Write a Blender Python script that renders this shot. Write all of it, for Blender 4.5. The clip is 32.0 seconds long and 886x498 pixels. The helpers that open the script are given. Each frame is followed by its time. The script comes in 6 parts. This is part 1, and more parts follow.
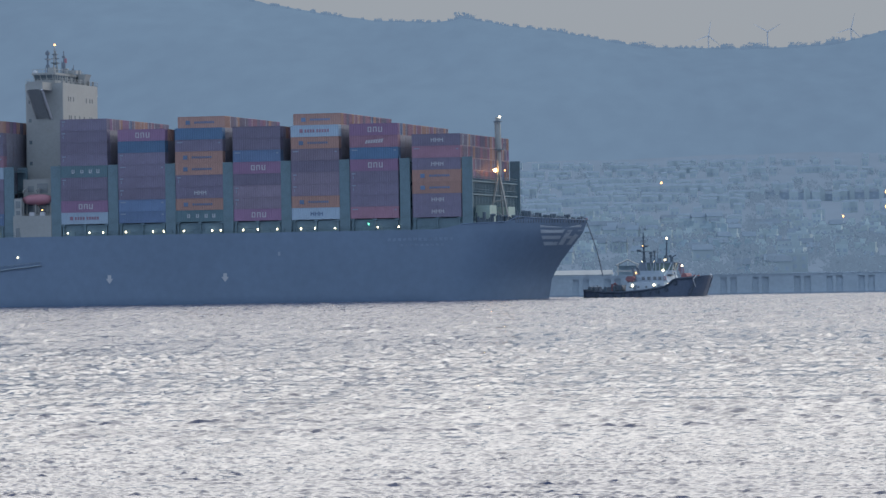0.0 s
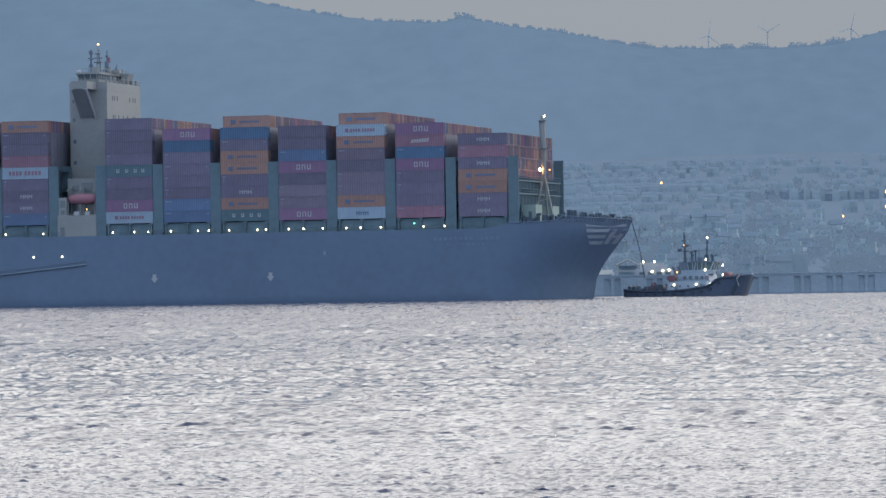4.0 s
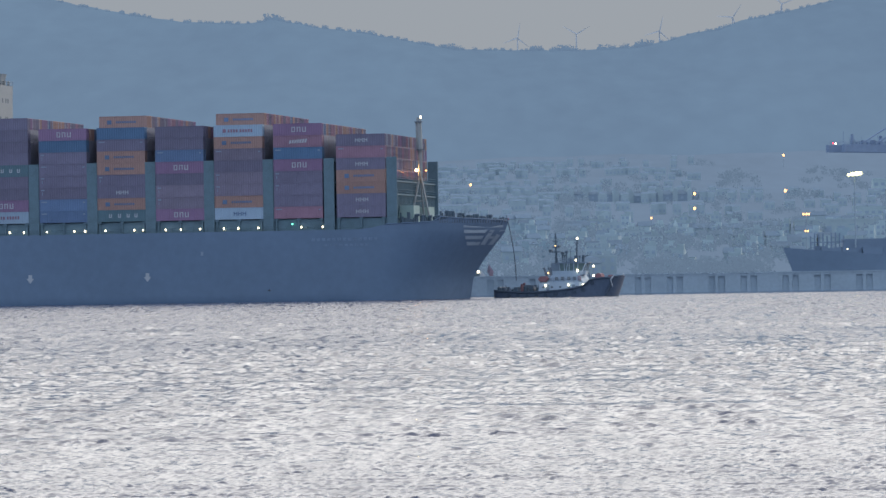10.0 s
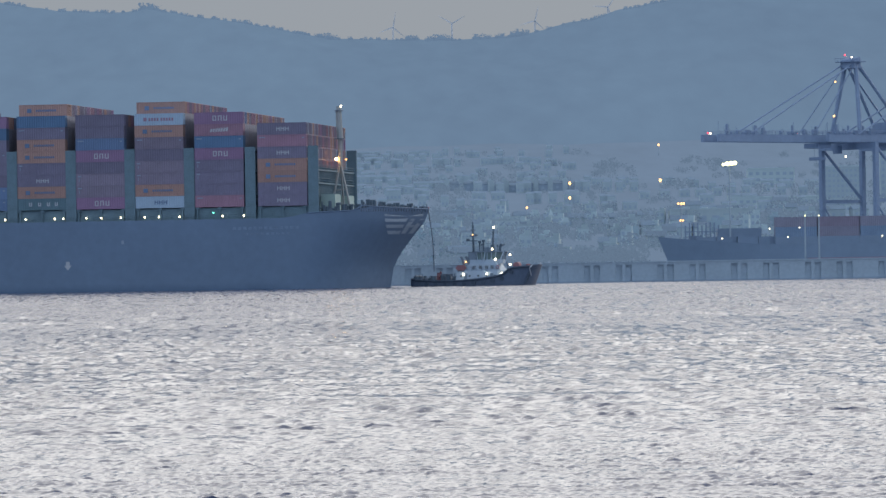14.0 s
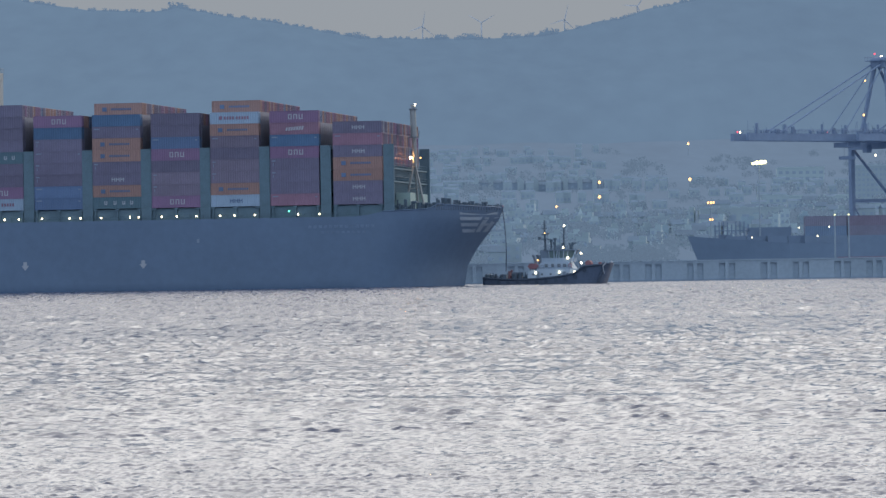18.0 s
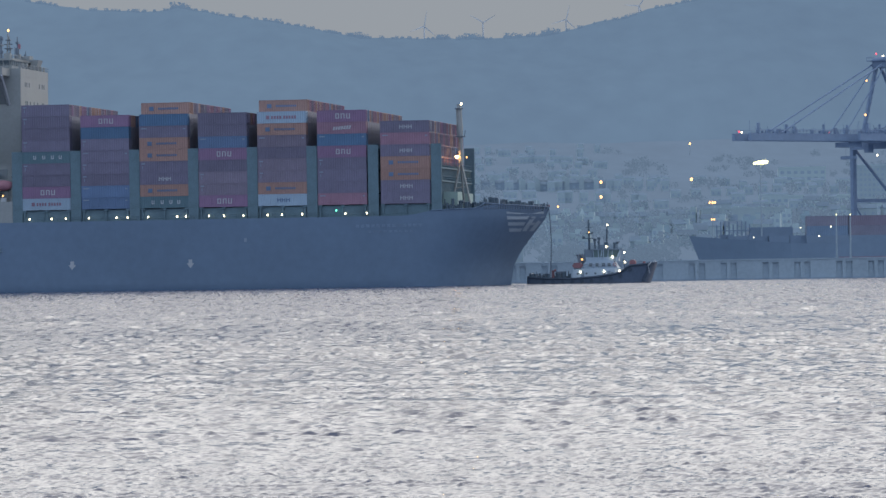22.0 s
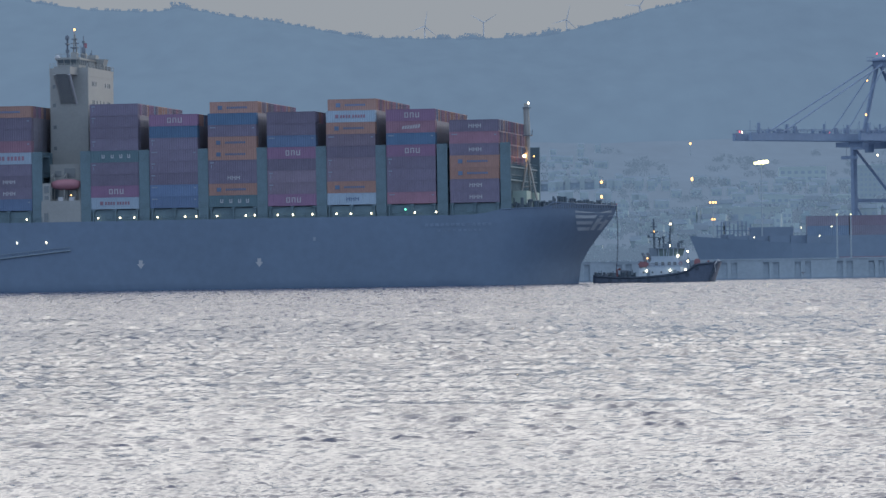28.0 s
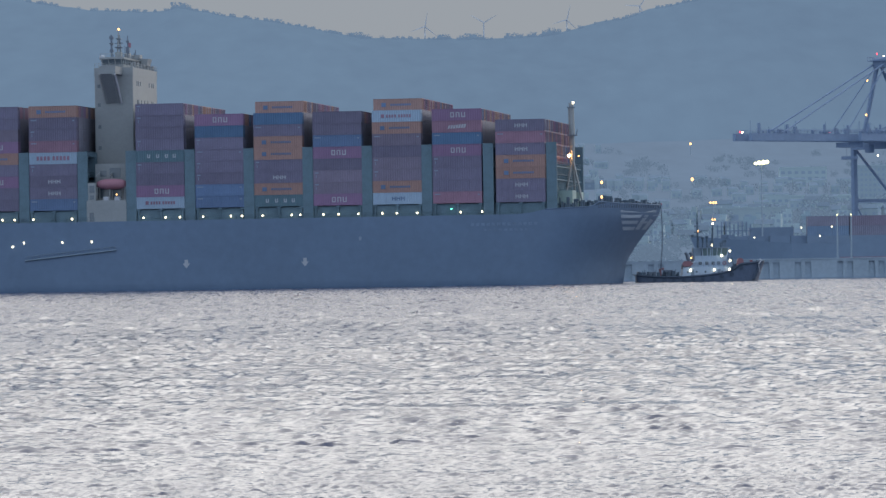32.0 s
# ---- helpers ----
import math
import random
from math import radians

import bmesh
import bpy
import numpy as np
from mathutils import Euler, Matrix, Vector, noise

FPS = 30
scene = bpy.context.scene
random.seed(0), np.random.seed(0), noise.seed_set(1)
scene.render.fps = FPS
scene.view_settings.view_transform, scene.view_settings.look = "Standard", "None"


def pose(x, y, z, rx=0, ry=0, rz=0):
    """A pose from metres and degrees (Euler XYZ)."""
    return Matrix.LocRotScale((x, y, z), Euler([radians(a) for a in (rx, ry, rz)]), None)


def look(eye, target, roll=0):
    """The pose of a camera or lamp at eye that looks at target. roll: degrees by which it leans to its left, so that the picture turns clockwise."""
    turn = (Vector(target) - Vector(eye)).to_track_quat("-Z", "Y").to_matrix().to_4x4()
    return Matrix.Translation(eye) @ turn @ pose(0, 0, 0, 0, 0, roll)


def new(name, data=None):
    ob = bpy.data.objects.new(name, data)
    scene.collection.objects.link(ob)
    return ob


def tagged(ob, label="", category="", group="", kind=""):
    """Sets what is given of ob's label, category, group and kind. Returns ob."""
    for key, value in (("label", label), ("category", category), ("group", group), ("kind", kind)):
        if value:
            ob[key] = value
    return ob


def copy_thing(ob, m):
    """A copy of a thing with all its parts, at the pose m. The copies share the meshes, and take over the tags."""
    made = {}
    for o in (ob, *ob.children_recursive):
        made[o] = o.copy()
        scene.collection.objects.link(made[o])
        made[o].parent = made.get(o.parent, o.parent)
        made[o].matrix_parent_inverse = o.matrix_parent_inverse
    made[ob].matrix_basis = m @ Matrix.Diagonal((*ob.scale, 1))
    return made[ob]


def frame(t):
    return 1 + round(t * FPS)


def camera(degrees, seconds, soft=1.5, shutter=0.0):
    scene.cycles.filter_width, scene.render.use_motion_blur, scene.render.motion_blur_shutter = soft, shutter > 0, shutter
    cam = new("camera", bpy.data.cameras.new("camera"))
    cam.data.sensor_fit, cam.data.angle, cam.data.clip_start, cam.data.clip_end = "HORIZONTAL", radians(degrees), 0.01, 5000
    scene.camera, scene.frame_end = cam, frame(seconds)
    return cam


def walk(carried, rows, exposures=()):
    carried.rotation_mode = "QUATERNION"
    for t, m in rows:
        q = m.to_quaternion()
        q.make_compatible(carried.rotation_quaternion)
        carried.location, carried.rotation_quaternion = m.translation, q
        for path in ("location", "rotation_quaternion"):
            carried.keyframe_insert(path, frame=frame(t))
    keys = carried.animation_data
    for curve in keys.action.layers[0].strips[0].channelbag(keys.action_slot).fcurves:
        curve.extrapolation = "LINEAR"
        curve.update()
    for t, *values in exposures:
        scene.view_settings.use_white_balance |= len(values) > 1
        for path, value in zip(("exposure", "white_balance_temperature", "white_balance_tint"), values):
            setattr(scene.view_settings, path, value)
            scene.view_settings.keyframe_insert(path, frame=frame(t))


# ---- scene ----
# ---- the camera: it stands on the shore 3 m above the sea and pans ----
EYE = (0.0, 0.0, 3.0)
PAN = [(0, -3.59, 0.496), (3.5, -3.59, 0.496), (6.4, -3.59, 0.496), (7.0, -3.454, 0.525), (7.5, -3.289, 0.523), (8.0, -2.383, 0.444),
       (8.5, -1.996, 0.458), (9.0, -1.836, 0.434), (9.5, -1.619, 0.376), (10.0, -1.172, 0.48), (10.5, -0.642, 0.482),
       (11.0, -0.185, 0.387), (11.5, 0.144, 0.435), (12.0, 0.404, 0.343), (12.5, 0.615, 0.418), (13.0, 0.787, 0.339),
       (13.5, 0.679, 0.307), (14.0, 0.405, 0.321), (14.5, 0.175, 0.315), (15.0, 0.12, 0.315), (15.5, 0.077, 0.316),
       (17.5, 0.033, 0.315), (20.0, 0.014, 0.315), (25.0, 0.008, 0.313), (28.0, 0.003, 0.313), (32.0, 0.0, 0.316)]


def aim(yaw, pitch):
    a, b = radians(yaw), radians(pitch)
    way = Vector((math.sin(a) * math.cos(b), math.cos(a) * math.cos(b), math.sin(b)))
    return look(EYE, Vector(EYE) + way * 100, -0.917)


cam = camera(11.2, 32.0, soft=1.5)
walk(cam, [(t, aim(a, b)) for t, a, b in PAN], [(0, 0.06), (12, 0.07), (14.5, 0.0), (23, -0.04), (29, 0.0), (32, 0.01)])

# ---- dusk light: a veiled sky, brightest ahead beyond the hills ----
world = bpy.data.worlds.new("dusk_sky")
scene.world = world
world.use_nodes = True
wn, wl = world.node_tree.nodes, world.node_tree.links
wn.clear()
SUN_AZ, SUN_EL = radians(48), radians(14)      # to the right of straight ahead
sky = wn.new("ShaderNodeTexSky")
sky.sky_type, sky.sun_disc = "NISHITA", False
sky.sun_elevation, sky.sun_rotation = SUN_EL, SUN_AZ
sky_bg = wn.new("ShaderNodeBackground")
sky_bg.inputs["Strength"].default_value = 0.006
wl.new(sky.outputs[0], sky_bg.inputs["Color"])
coord = wn.new("ShaderNodeTexCoord")
sep = wn.new("ShaderNodeSeparateXYZ")
wl.new(coord.outputs["Generated"], sep.inputs[0])
height = wn.new("ShaderNodeValToRGB")
wl.new(sep.outputs["Z"], height.inputs[0])
SKY_RAMP = [(0.0, (0.265, 0.297, 0.345)), (0.075, (0.283, 0.312, 0.36)), (0.15, (1.56, 1.52, 1.48)), (0.5, (1.52, 1.49, 1.46)), (1.0, (0.5, 0.58, 0.72))]
while len(height.color_ramp.elements) < len(SKY_RAMP):
    height.color_ramp.elements.new(0.9)
for e, (p, c) in zip(height.color_ramp.elements, SKY_RAMP):
    e.position, e.color = p, (*c, 1)
toward = wn.new("ShaderNodeVectorMath")
toward.operation = "DOT_PRODUCT"
toward.inputs[1].default_value = (math.sin(SUN_AZ) * 0.6, 0.8, 0)
wl.new(coord.outputs["Generated"], toward.inputs[0])
side = wn.new("ShaderNodeMapRange")
side.interpolation_type = "SMOOTHSTEP"
side.inputs["From Min"].default_value, side.inputs["From Max"].default_value = -0.25, 0.6
wl.new(toward.outputs["Value"], side.inputs["Value"])
dim = wn.new("ShaderNodeMix")
dim.data_type = "RGBA"
dim.inputs["A"].default_value = (0.74, 0.87, 1.075, 1)      # the blue sky opposite the sunset
wl.new(side.outputs[0], dim.inputs["Factor"])
wl.new(height.outputs[0], dim.inputs["B"])
cloud_bg = wn.new("ShaderNodeBackground")
wl.new(dim.outputs["Result"], cloud_bg.inputs["Color"])
both = wn.new("ShaderNodeAddShader")
wl.new(sky_bg.outputs[0], both.inputs[0])
wl.new(cloud_bg.outputs[0], both.inputs[1])
out = wn.new("ShaderNodeOutputWorld")
wl.new(both.outputs[0], out.inputs["Surface"])

sun = new("sun", bpy.data.lights.new("sun", "SUN"))
sun.data.energy, sun.data.angle, sun.data.color = 0.35, radians(14), (1.0, 0.9, 0.78)
sun.matrix_world = look((0, 0, 0), (-math.sin(SUN_AZ) * math.cos(SUN_EL), -math.cos(SUN_AZ) * math.cos(SUN_EL), -math.sin(SUN_EL)))


# ---- materials ----
def mat(name, color, rough=0.6, metal=0.0, vary=0.15, scale=1.2, bump=0.0, spots=None, random_value=0.0, spec=0.3, stretch=1.0):
    """Paint, concrete or cloth with grain, larger stains and wear."""
    m = bpy.data.materials.new(name)
    m.use_nodes = True
    n, l = m.node_tree.nodes, m.node_tree.links
    b = n["Principled BSDF"]
    b.inputs["Roughness"].default_value, b.inputs["Metallic"].default_value = rough, metal
    b.inputs["Specular IOR Level"].default_value = spec
    tc = n.new("ShaderNodeTexCoord")
    fine = n.new("ShaderNodeTexNoise")
    fine.inputs["Scale"].default_value, fine.inputs["Detail"].default_value = scale * 4, 4
    wide = n.new("ShaderNodeTexNoise")
    wide.inputs["Scale"].default_value, wide.inputs["Detail"].default_value = scale * 0.35, 3
    mp = n.new("ShaderNodeMapping")
    mp.inputs["Scale"].default_value = (1, stretch, 1)
    l.new(tc.outputs["Object"], mp.inputs["Vector"])
    l.new(mp.outputs[0], fine.inputs["Vector"])
    l.new(mp.outputs[0], wide.inputs["Vector"])
    add = n.new("ShaderNodeMath")
    l.new(fine.outputs["Fac"], add.inputs[0])
    l.new(wide.outputs["Fac"], add.inputs[1])
    rng = n.new("ShaderNodeMapRange")
    rng.inputs["From Min"].default_value, rng.inputs["From Max"].default_value = 0.65, 1.35
    rng.inputs["To Min"].default_value, rng.inputs["To Max"].default_value = 1 - vary, 1 + vary
    l.new(add.outputs[0], rng.inputs["Value"])
    value = rng.outputs[0]
    if random_value:
        info = n.new("ShaderNodeObjectInfo")
        r2 = n.new("ShaderNodeMapRange")
        r2.inputs["To Min"].default_value, r2.inputs["To Max"].default_value = 1 - random_value, 1 + random_value
        l.new(info.outputs["Random"], r2.inputs["Value"])
        mul = n.new("ShaderNodeMath")
        mul.operation = "MULTIPLY"
        l.new(value, mul.inputs[0])
        l.new(r2.outputs[0], mul.inputs[1])
        value = mul.outputs[0]
    hsv = n.new("ShaderNodeHueSaturation")
    hsv.inputs["Color"].default_value = (*color, 1)
    l.new(value, hsv.inputs["Value"])
    col = hsv.outputs[0]
    if spots:
        st = n.new("ShaderNodeTexNoise")
        st.inputs["Scale"].default_value, st.inputs["Detail"].default_value = scale * 0.8, 6
        l.new(mp.outputs[0], st.inputs["Vector"])
        sr = n.new("ShaderNodeMapRange")
        sr.inputs["From Min"].default_value, sr.inputs["From Max"].default_value = 0.58, 0.72
        sr.inputs["To Max"].default_value = 0.7
        l.new(st.outputs["Fac"], sr.inputs["Value"])
        mx = n.new("ShaderNodeMix")
        mx.data_type = "RGBA"
        l.new(sr.outputs[0], mx.inputs["Factor"])
        l.new(col, mx.inputs["A"])
        mx.inputs["B"].default_value = (*spots, 1)
        col = mx.outputs["Result"]
    l.new(col, b.inputs["Base Color"])
    if bump:
        bp = n.new("ShaderNodeBump")
        bp.inputs["Distance"].default_value = bump
        l.new(fine.outputs["Fac"], bp.inputs["Height"])
        l.new(bp.outputs[0], b.inputs["Normal"])
    return m


def glow(name, color, strength):
    m = bpy.data.materials.new(name)
    m.use_nodes = True
    b = m.node_tree.nodes["Principled BSDF"]
    b.inputs["Base Color"].default_value = (*color, 1)
    b.inputs["Emission Color"].default_value, b.inputs["Emission Strength"].default_value = (*color, 1), strength
    return m


def water_material():
    m = bpy.data.materials.new("sea_water")
    m.use_nodes = True
    n, l = m.node_tree.nodes, m.node_tree.links
    b = n["Principled BSDF"]
    b.inputs["Base Color"].default_value = (0.010, 0.027, 0.08, 1)
    b.inputs["Roughness"].default_value, b.inputs["IOR"].default_value = 0.08, 1.34
    tc = n.new("ShaderNodeTexCoord")
    total = None
    sp = n.new("ShaderNodeSeparateXYZ")
    l.new(tc.outputs["Object"], sp.inputs[0])
    # ripples too fine for the mesh: width, depth and height of each set
    for wide, deep, amount in ((0.13, 0.07, 0.003), (0.7, 0.35, 0.012)):
        mp = n.new("ShaderNodeMapping")
        mp.inputs["Scale"].default_value = (1 / wide, 1 / deep, 1)
        mp.inputs["Rotation"].default_value = (0, 0, radians(12))
        l.new(tc.outputs["Object"], mp.inputs["Vector"])
        nz = n.new("ShaderNodeTexNoise")
        nz.inputs["Scale"].default_value, nz.inputs["Detail"].default_value = 1.0, 4
        nz.inputs["Roughness"].default_value = 0.55
        l.new(mp.outputs[0], nz.inputs["Vector"])
        mu = n.new("ShaderNodeMath")
        mu.operation = "MULTIPLY_ADD"
        mu.inputs[1].default_value, mu.inputs[2].default_value = amount, 0
        l.new(nz.outputs["Fac"], mu.inputs[0])
        if total:
            l.new(total, mu.inputs[2])
        total = mu.outputs[0]
    # farther out the ripples run together into a rougher sheen
    far = n.new("ShaderNodeMapRange")
    far.inputs["From Min"].default_value, far.inputs["From Max"].default_value = 90, 420
    far.inputs["To Min"].default_value, far.inputs["To Max"].default_value = 0.06, 0.28
    l.new(sp.outputs["Y"], far.inputs["Value"])
    # wind-ruffled patches among smoother water
    mp = n.new("ShaderNodeMapping")
    mp.inputs["Scale"].default_value = (1.5, 0.12, 1)
    l.new(tc.outputs["Object"], mp.inputs["Vector"])
    nz = n.new("ShaderNodeTexNoise")
    nz.inputs["Scale"].default_value, nz.inputs["Detail"].default_value = 1.0, 4
    nz.inputs["Roughness"].default_value = 0.6
    l.new(mp.outputs[0], nz.inputs["Vector"])
    ruffle = n.new("ShaderNodeMapRange")
    ruffle.inputs["From Min"].default_value, ruffle.inputs["From Max"].default_value = 0.3, 0.7
    ruffle.inputs["To Min"].default_value, ruffle.inputs["To Max"].default_value = 0.1, 1.75
    l.new(nz.outputs["Fac"], ruffle.inputs["Value"])
    mp = n.new("ShaderNodeMapping")
    mp.inputs["Scale"].default_value = (0.22, 0.016, 1)
    l.new(tc.outputs["Object"], mp.inputs["Vector"])
    nz = n.new("ShaderNodeTexNoise")
    nz.inputs["Scale"].default_value, nz.inputs["Detail"].default_value = 1.0, 5
    nz.inputs["Roughness"].default_value = 0.65
    l.new(mp.outputs[0], nz.inputs["Vector"])
    streak = n.new("ShaderNodeMapRange")
    streak.inputs["From Min"].default_value, streak.inputs["From Max"].default_value = 0.35, 0.65
    streak.inputs["To Min"].default_value, streak.inputs["To Max"].default_value = 0.65, 1.35
    l.new(nz.outputs["Fac"], streak.inputs["Value"])
    mu = n.new("ShaderNodeMath")
    mu.operation = "MULTIPLY"
    l.new(far.outputs[0], mu.inputs[0])
    l.new(streak.outputs[0], mu.inputs[1])
    far = mu
    mu = n.new("ShaderNodeMath")
    mu.operation = "MULTIPLY"
    l.new(far.outputs[0], mu.inputs[0])
    l.new(ruffle.outputs[0], mu.inputs[1])
    l.new(mu.outputs[0], b.inputs["Roughness"])
    bp = n.new("ShaderNodeBump")
    bp.inputs["Distance"].default_value, bp.inputs["Strength"].default_value = 1.0, 1.0
    l.new(total, bp.inputs["Height"])
    l.new(bp.outputs[0], b.inputs["Normal"])
    return m


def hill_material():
    """Far scrub-covered hills; the lit haze before them is painted on as blue emission."""
    m = mat("hazed_hill_scrub", (0.034, 0.05, 0.056), 1.0, vary=0.3, scale=0.011, stretch=0.14)
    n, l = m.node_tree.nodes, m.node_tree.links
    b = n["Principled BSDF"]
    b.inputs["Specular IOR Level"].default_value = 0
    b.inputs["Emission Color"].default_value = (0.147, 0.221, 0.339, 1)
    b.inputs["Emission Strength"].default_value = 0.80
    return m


SEA = water_material()
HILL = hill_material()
# The slope's blue emission stands for the lit air in front of it.
LAND = mat("hazed_dry_slope", (0.03, 0.042, 0.056), 0.95, spec=0.0, vary=0.3, scale=0.02, spots=(0.016, 0.024, 0.03), stretch=0.15)
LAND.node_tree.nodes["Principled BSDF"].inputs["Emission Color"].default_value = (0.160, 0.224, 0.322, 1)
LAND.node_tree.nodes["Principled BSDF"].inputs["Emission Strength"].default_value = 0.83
# Ship paints are paled and blued: the haze is put into their base colours.
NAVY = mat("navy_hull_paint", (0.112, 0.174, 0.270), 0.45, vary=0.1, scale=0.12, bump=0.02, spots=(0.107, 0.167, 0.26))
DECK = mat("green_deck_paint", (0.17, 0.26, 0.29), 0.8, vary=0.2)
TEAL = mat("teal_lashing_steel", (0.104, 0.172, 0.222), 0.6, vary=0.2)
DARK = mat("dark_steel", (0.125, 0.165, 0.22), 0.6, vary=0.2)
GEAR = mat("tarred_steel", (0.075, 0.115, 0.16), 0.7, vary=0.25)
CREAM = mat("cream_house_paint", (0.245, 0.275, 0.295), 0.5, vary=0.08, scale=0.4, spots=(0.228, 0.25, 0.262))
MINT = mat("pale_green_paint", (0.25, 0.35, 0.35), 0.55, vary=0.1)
WINDOW = mat("dark_window_glass", (0.10, 0.135, 0.17), 0.15, vary=0.05, spec=0.6)
WHITE = mat("white_marking", (0.36, 0.40, 0.46), 0.6, vary=0.08)
PALE = mat("pale_grey_marking", (0.21, 0.27, 0.36), 0.6, vary=0.1)
EMBLEM = mat("pale_emblem_paint", (0.27, 0.34, 0.43), 0.6, vary=0.1)
BOATRED = mat("lifeboat_red", (0.29, 0.145, 0.19), 0.5, vary=0.12)
# Every container colour has a share of grey-blue haze mixed in.
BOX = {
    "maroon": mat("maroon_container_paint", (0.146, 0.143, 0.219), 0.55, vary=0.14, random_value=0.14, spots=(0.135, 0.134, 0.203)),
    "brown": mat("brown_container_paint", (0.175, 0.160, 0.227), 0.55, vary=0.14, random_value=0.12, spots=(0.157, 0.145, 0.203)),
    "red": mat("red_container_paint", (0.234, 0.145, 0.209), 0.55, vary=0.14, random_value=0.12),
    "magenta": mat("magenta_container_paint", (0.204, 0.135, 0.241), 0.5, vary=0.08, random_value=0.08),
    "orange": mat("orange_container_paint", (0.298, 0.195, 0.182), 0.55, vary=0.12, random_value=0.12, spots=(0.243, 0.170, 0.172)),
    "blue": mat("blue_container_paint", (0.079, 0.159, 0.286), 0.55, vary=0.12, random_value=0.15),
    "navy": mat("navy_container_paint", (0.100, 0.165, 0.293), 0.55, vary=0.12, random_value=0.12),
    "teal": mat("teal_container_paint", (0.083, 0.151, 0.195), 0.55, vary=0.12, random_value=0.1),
    # next two: for the moored ship, muted by haze painted into the colour
    "hazed": mat("hazed_brown_container_paint", (0.169, 0.178, 0.246), 0.6, vary=0.12, random_value=0.12),
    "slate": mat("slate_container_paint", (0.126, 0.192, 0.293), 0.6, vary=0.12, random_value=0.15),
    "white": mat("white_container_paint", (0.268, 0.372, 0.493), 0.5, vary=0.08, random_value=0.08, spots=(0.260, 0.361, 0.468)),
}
# Paler than the outer boxes: brightness painted in to lift the shaded gaps.
STACKED = mat("gap_lightened_container_paint", (0.18, 0.19, 0.25), 0.6, vary=0.2, scale=0.3, spots=(0.19, 0.165, 0.205))
LAMP = glow("warm_white_lamp", (1.0, 0.86, 0.58), 6)
LAMP_WARM = glow("orange_lamp", (1.0, 0.52, 0.17), 3.4)
LAMP_DECK = glow("bright_amber_deck_lamp", (1.0, 0.44, 0.13), 85)
LAMP_FLOOD = glow("flood_lamp", (1.0, 0.93, 0.45), 2.4)
LAMP_RED = glow("red_warning_lamp", (1.0, 0.08, 0.12), 1.6)
LAMP_GREEN = glow("green_side_lamp", (0.15, 0.9, 0.55), 4)


# ---- mesh helpers ----
def mesh(name, verts, faces, material, smooth=False):
    me = bpy.data.meshes.new(name)
    me.from_pydata([tuple(v) for v in verts], [], faces)
    me.materials.append(material)
    if smooth:
        me.polygons.foreach_set("use_smooth", [True] * len(me.polygons))
    me.update()
    return me


